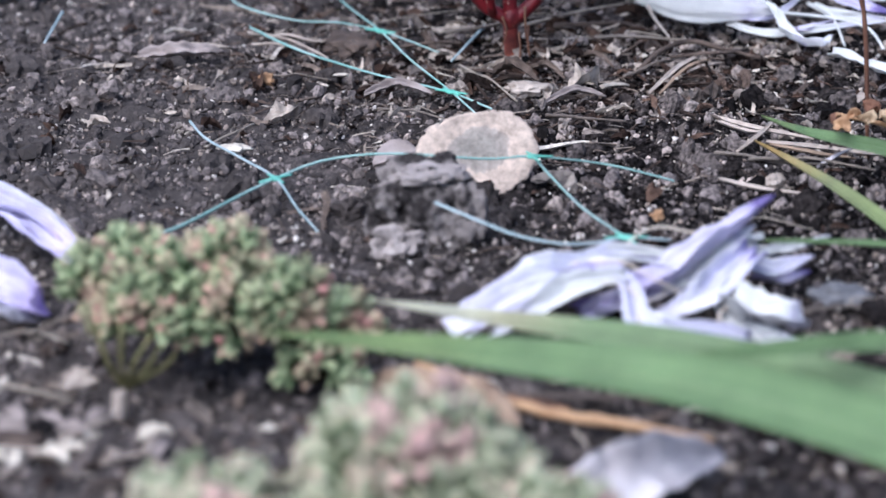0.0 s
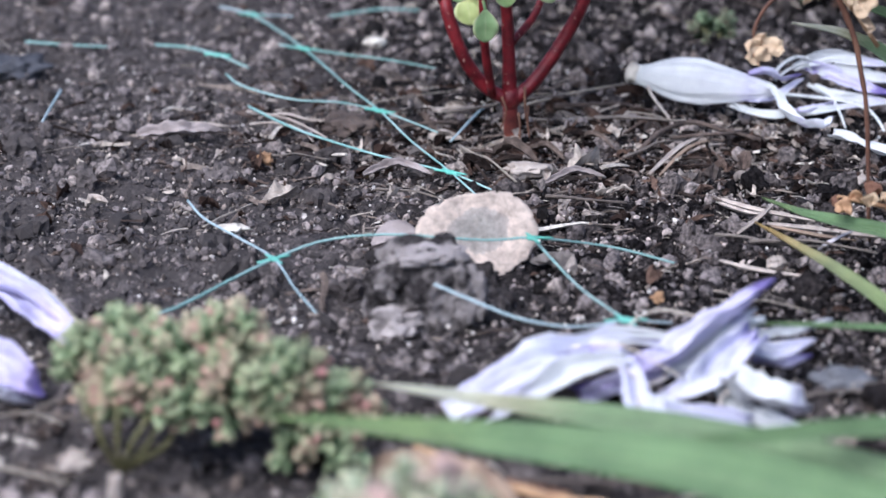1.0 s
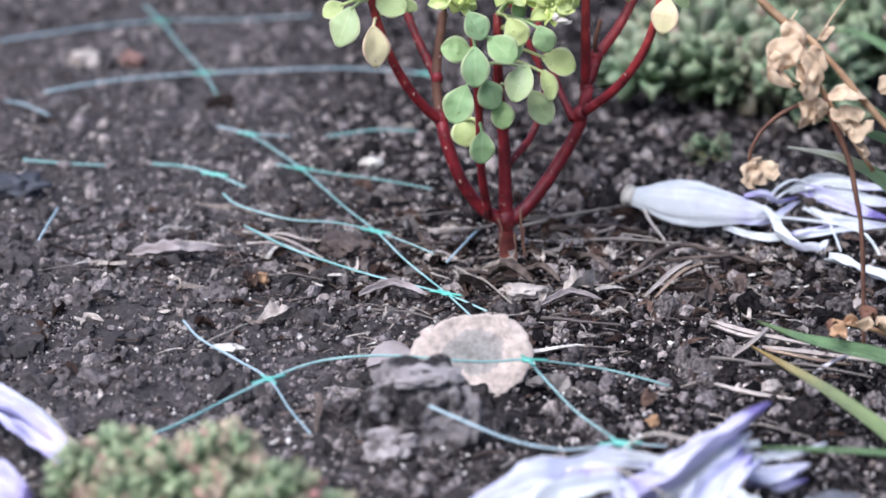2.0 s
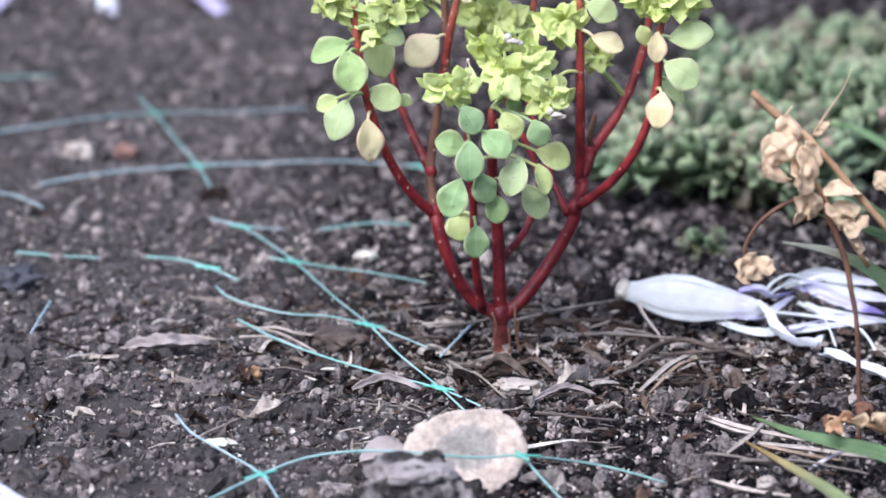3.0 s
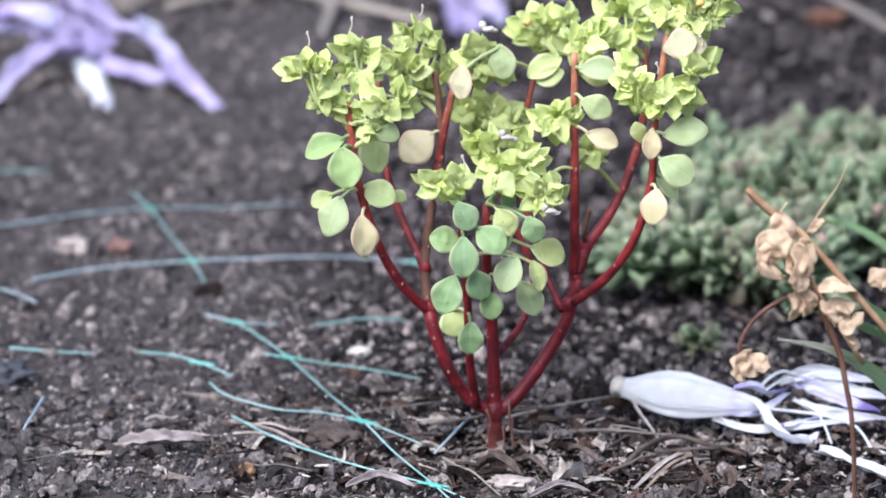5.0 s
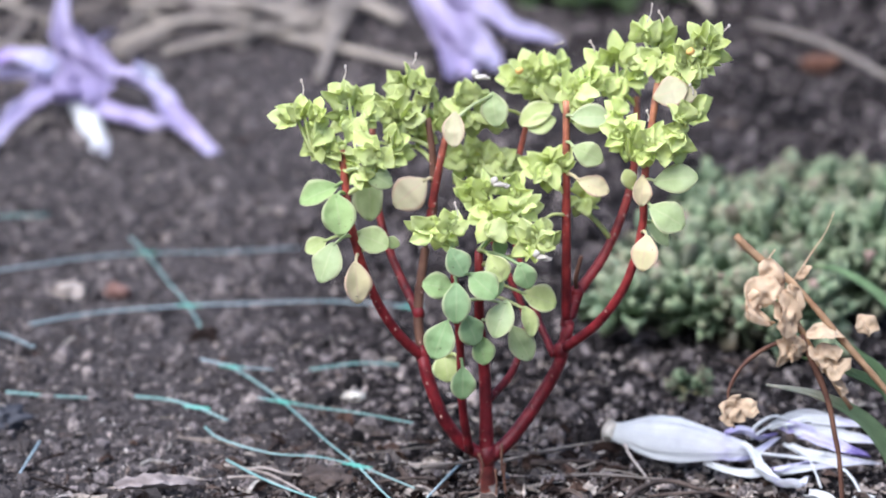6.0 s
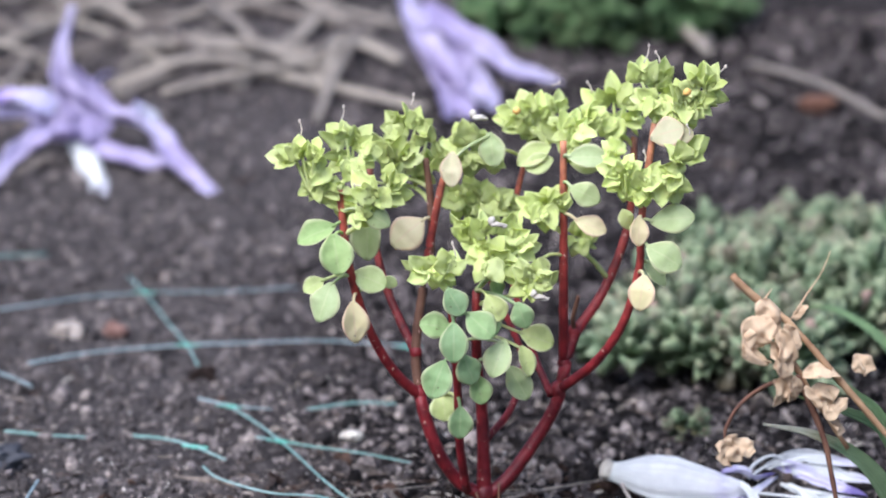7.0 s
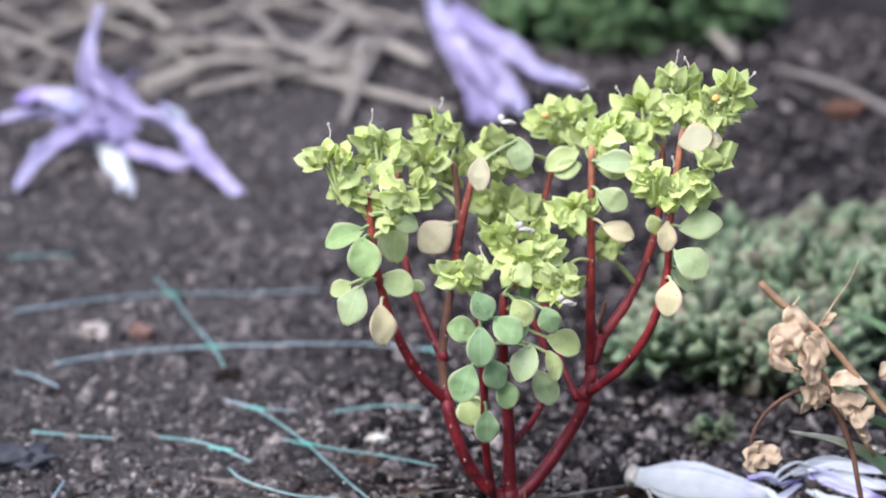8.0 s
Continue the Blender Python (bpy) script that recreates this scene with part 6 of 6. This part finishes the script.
def build_small():
    t = thing("soil_clod", (-12.2, -82, 0), "rough dry clod of earth with crusted facets on the soil", "clod")
    cx, cy, cz = (-12.7, -81, 2.5)
    make("body", *lump((cx, cy, cz + 0.2), (7.4, 6.2, 7.4), 0.3, 1.25, 6, 9, 0.16)[:2], CLOD, t)
    # Pale crust on top and front left, dark at right: side shading put into colour.
    for k, (x, z, dy, r, mat) in enumerate([(-3.6, -2.6, -5.2, (3.6, 1.8, 3.0), CRUST), (0.6, 5.6, -2.6, (5.0, 3.0, 1.5), CRUST), (-4.8, 3.0, -4.2, (2.6, 2.0, 2.6), CLOD), (4.8, 1.0, -3.8, (2.6, 2.0, 3.8), CLOD)]):
        make("crust", *lump((cx + x, cy + dy, cz + z), r, 0.5, 1.5, 5, k + 11, 0.2)[:2], mat, t, "pale dry crust" if mat is CRUST else "dark damp crust")
    t = thing("dead_leaf", (-6, -60, 0), "pale tan scalloped dead leaf leaning behind a clod", "dead leaf")
    c0 = Vector((-6.1, -62, 4.5))
    rim = [8.0, 7.6, 6.9, 5.8, 5.2, 5.3, 6.0, 7.3, 8.2, 6.0, 4.2, 4.4, 5.6, 6.3, 6.6, 7.4]
    rings, around, v, u = 16, 96, [], []
    for i in range(rings + 1):
        for j in range(around):
            th = 2 * math.pi * j / around
            w = j / around * 16
            g = w - int(w)
            g = g * g * (3 - 2 * g)
            r = (rim[int(w) % 16] * (1 - g) + rim[(int(w) + 1) % 16] * g) * (1 + 0.012 * math.sin(22 * th) + 0.012 * math.sin(37 * th + 1)) * (0.02 + 0.98 * i / rings)
            x, z = r * math.cos(th), r * math.sin(th)
            q = r / 7
            out = 1.5 * q * q - 0.9 * q ** 4 + 0.5 * noise.noise(Vector((x * 0.3, z * 0.3, 3))) + 0.1 * noise.noise(Vector((x * 1.1, z * 1.1, 7))) + 0.08 * q * math.sin(9 * th)
            v.append(c0 + Vector((x, 0.38 * z - out, 0.92 * z - 0.1 * out)))
            u.append((i / rings, j / around))
    n = len(v)
    v += [p + Vector((0, 0.4, 0.05)) for p in v]
    f = []
    for i in range(rings):
        for j in range(around):
            a, b, c, d = i * around + j, i * around + (j + 1) % around, (i + 1) * around + (j + 1) % around, (i + 1) * around + j
            f += [(a, b, c, d), (n + d, n + c, n + b, n + a)]
    for j in range(around):
        a, b = rings * around + j, rings * around + (j + 1) % around
        f.append((a, b, n + b, n + a))
    make("blade", v, f, SCALLOP, t, uvs=u + u)
    v, f, u = ribbon([(-14, -57, 1.6), (-17, -56, 2.4), (-20, -57, 1.2)], 4, oval, 0.5, 0.2, 0, 0, 12, 7, 0.1, 4)
    make("fragment", v, f, BARK_PALE, t, uvs=u)
    for k, (x, y, z, r, mat, label, cat) in enumerate([
            (-36.5, -13.4, 0.8, (1.2, 1.1, 1.0), ORANGE, "small orange-brown stone on dark soil", "stone"), (-80.6, 39.8, 1.3, (5, 4, 2.4), DARK_STONE, "dark grey stone half sunk in soil", "stone"),
            (35.5, -108.9, 0.8, (3.4, 2.6, 1.7), GREY_STONE, "rounded grey pebble by a withered blossom", "stone"), (16.5, -77.2, 0.4, (0.8, 0.8, 0.8), ORANGE, "tiny amber grain on the soil", "stone"),
            (-24.9, 5.8, 0.8, (4.2, 6, 1.5), BARK, "dark brown bark chip beneath netting", "bark chip"),
            (-39.2, -47.6, 0.7, (2.2, 1.2, 0.7), SHELL, "pale seed husk on the soil", "husk"), (-50, -134, 1.2, (1.9, 1.3, 1.3), PALE_CHIP, "crumpled white husk beside straw", "husk"),
            (-29, -146.5, 0.9, (1.0, 0.35, 0.3), SHELL, "white splinter on dark soil", "husk"), (-45, -141, 0.8, (0.8, 0.8, 2.4), PALE_CHIP, "pale stub of a cut root", "root"),
            (-21.7, 59.4, 1, (2.2, 2.0, 0.8), SHELL, "bleached curled husk behind the stems", "husk"), (1.5, -22, 1.3, (3.4, 2.2, 1.2), PALE_CHIP, "grey flake of dead leaf", "dead leaf"),
            (32.7, -64.6, 0.9, (1.2, 1.1, 1.1), PALE_CHIP, "round pale seed near dry straw", "husk"), (49.7, -26.2, 0.8, (1.3, 1.0, 1.0), PALE_CHIP, "small pale pebble beside a withered petal", "stone"),
            (98, 354, slope(354) + 2, (4.5, 4, 3), STEM_BROWN, "rust-coloured dead leaf far back on the soil", "dead leaf"), (-81.3, 142.5, 2.1, (3.4, 3, 1.8), PALE_CHIP, "pale pebble near netting", "stone"),
            (-72, 142.5, 2.1, (2.4, 2.4, 1.8), RUSTY, "brown pebble near netting", "stone"), (-45, -152, 0.4, (1.2, 0.8, 0.7), PALE_CHIP, "pale crumpled husk on soil", "husk"), (-55, -150, 1.0, (3.5, 2.0, 0.9), BARK, "grey bark flake lying on soil", "bark chip")]):
        lump_thing({"stone": "stone", "bark chip": "bark_chip", "husk": "husk", "root": "root_stub", "dead leaf": "dead_leaf"}[cat], (x, y, z), r, mat, label, cat, k, 0.42 if mat is BARK else 0.55, 2.3 if mat is BARK else 1.3, 4, 0.3)


def build_fragments():
    """Straw, twigs and dead leaf fragments that lie loose between the plant and the fallen blossom."""
    rnd = random.Random(404)
    for k, (pts, w, mat, name, label) in enumerate([
            ([(19.4, -22, 0.8), (24.8, -10, 1.4), (29.8, -1, 1.0)], 0.9, PALE_CHIP, "straw", "split tan straw on dark soil"),
            ([(20.6, -23, 0.7), (25.6, -12, 1.7), (30, -4, 0.8)], 0.6, TAN_LEAF, "straw", "split tan straw on dark soil"),
            ([(25.7, -12, 1.0), (28.5, -9, 1.2), (31.8, -6, 0.8)], 0.5, PALE_CHIP, "straw", "thin tan straw on dark soil"),
            ([(27.4, -34.3, 0.8), (31.7, -41.9, 1.5), (40, -47.3, 1.3)], 0.9, PALE_CHIP, "straw", "pale dry grass straw near the tuft"),
            ([(27.4, -35.6, 0.7), (30.9, -42.8, 1.3), (34.3, -43.7, 1.1)], 0.6, PALE_CHIP, "straw", "pale dry grass straw near the tuft"),
            ([(29.1, -51.1, 0.7), (32.7, -46.8, 1.9), (36.3, -37, 1.5)], 0.7, PALE_CHIP, "straw", "pale dry grass straw near the tuft"),
            ([(33.5, -47.1, 0.9), (41.1, -53.1, 1.7), (49.4, -55.6, 1.3)], 0.8, PALE_CHIP, "straw", "pale dry grass straw near the tuft"),
            ([(33.8, -48.2, 0.9), (40.1, -54.6, 1.4), (44.5, -55.6, 1.1)], 0.6, TAN_LEAF, "straw", "pale dry grass straw near the tuft"),
            ([(38.9, -58.9, 0.9), (41, -59.1, 2.3), (44.1, -55.5, 2.5)], 0.6, LILAC_LEAF, "straw", "pale dry grass straw near the tuft"),
            ([(25.5, -62.7, 0.7), (29.6, -68.8, 1.4), (36.7, -70.1, 0.8)], 0.7, PALE_CHIP, "straw", "pale dry grass straw near the tuft"),
            ([(-3, -12, 1.0), (0, -15, 3.2), (3.4, -17, 1.2)], 2.6, BARK, "dead_leaf", "crinkled dark dead leaf fragment below the stems"),
            ([(2, -10, 1.0), (5, -12, 2.2), (7.4, -15, 0.9)], 1.6, BARK, "dead_leaf", "crinkled brown dead leaf fragment below the stems"),
            ([(4, -27, 0.8), (8.5, -24, 1.8), (13, -24, 0.8)], 1.3, BARK_PALE, "dead_leaf", "crinkled grey dead leaf fragment below the stems"),
            ([(-57, 0, 0.8), (-50, -1, 1.7), (-44, 2, 0.9)], 2.9, BARK_PALE, "dead_leaf", "weathered grey wood splinter on crumbly soil"),
            ([(-55, 3, 0.8), (-49, 2, 1.9), (-43, 3.5, 1.2)], 1.1, PALE_CHIP, "straw", "bleached fibre strip beside a wood splinter"),
            ([(-22, -22, 0.8), (-17, -20, 1.8), (-12, -22, 0.8)], 1.7, BARK_PALE, "dead_leaf", "curled grey dead leaf on the soil"),
            ([(9, -3, 0.8), (12.5, -5, 1.9), (15, -9, 0.9)], 1.3, BARK, "dead_leaf", "crinkled brown dead leaf fragment below the stems")]):
        leafy = name == "dead_leaf"
        w *= 0.65 if mat is BARK else 0.85
        blade(name, pts, w, mat, label, "dead leaf" if leafy else "straw", profile=oval if leafy else strap, cup=0.5 if leafy else 0.3, crumple=0.95 if leafy else 0.3)
    for k in range(19):
        x, y = rnd.uniform(-58, -39), rnd.uniform(-156, -140)
        a, ln = rnd.uniform(0, 3.1), rnd.uniform(1.2, 2.4)
        kind = k % 3
        d = Vector((math.cos(a), math.sin(a), 0)) * (ln if kind else ln * 1.8)
        v, f, u = ribbon([(-d.x, -d.y, 0.2), (0, 0, 0.7 if kind else 0.4), (d.x, d.y, 0.25)], 0.7 if kind == 0 else ln * rnd.uniform(0.6, 1.1), strap if kind == 0 else oval, 0.25, 0.4, rnd.uniform(-20, 20), rnd.uniform(-30, 30), 12, 7, 0.2, k, (0, -0.3, 1), 0.1, 0.6)
        mat, name, label = ((PALE_CHIP, "straw", "short bleached straw piece among soil crumbs"), (SHELL, "husk", "curled cream seed husk among soil crumbs"), (BARK_PALE, "dead_leaf", "small grey dead leaf flake among soil crumbs"))[kind]
        tagged(make(name, v, f, mat, at=(x, y, 0.9), uvs=u), label, ("straw", "husk", "dead leaf")[kind], "pale chips under the mat herb")
    for k, (pts, r, label) in enumerate([
            ([(-41, 12, 1.2), (-37, 7, 2.0), (-33, 5, 1.4), (-28, -2, 0.8)], 0.3, "pale crooked root fibre under netting"),
            ([(-39, 9, 1.0), (-35, 9, 1.7), (-31, 7, 1.2), (-27, 8, 0.8)], 0.26, "pale crooked root fibre under netting"),
            ([(-40, 6, 0.9), (-36, 3, 1.8), (-32, 1, 1.2), (-30, -4, 0.8)], 0.24, "pale crooked root fibre under netting"),
            ([(-12, 14, 0.9), (-8, 13, 1.5), (-4, 16, 0.9)], 0.3, "pale crooked root fibre under netting"),
            ([(7, 15, 1.0), (12, 13.5, 1.7), (17, 14.5, 1.5), (22, 12.5, 0.9)], 0.55, "dark crooked twig behind the blossom"),
            ([(18.6, -11, 0.7), (22, -4, 1.9), (27.3, 1, 2.2), (32, -1, 1.5), (38, -5, 0.9)], 0.5, "dark broken twig on crumbly soil"),
            ([(24, -3, 0.8), (29, -5, 1.9), (33, -3, 1.5), (36, 1, 0.9)], 0.35, "thin dark twig on crumbly soil"),
            ([(22, 18, 3.4), (22.6, 14, 2.6), (24, 9, 1.6), (25, 5, 0.6)], 0.32, "pale withered stalk under the white blossom"),
            ([(-8, 6, 0.8), (-12, 3, 1.8), (-17, 4, 0.8)], 0.35, "thin dark twig on crumbly soil")]):
        tagged(make("twig", *tube(pts, r, r * 0.6, 18, 7, 0.28, 50 + k)[:2], PALE_CHIP if "pale" in label else BARK), label, "twig")


build_spurge()
build_fragments()
build_mats()
build_blossoms()
build_grass()
build_dry_stalk()
build_nets()
build_small()
build_litter()
build_crumbs()
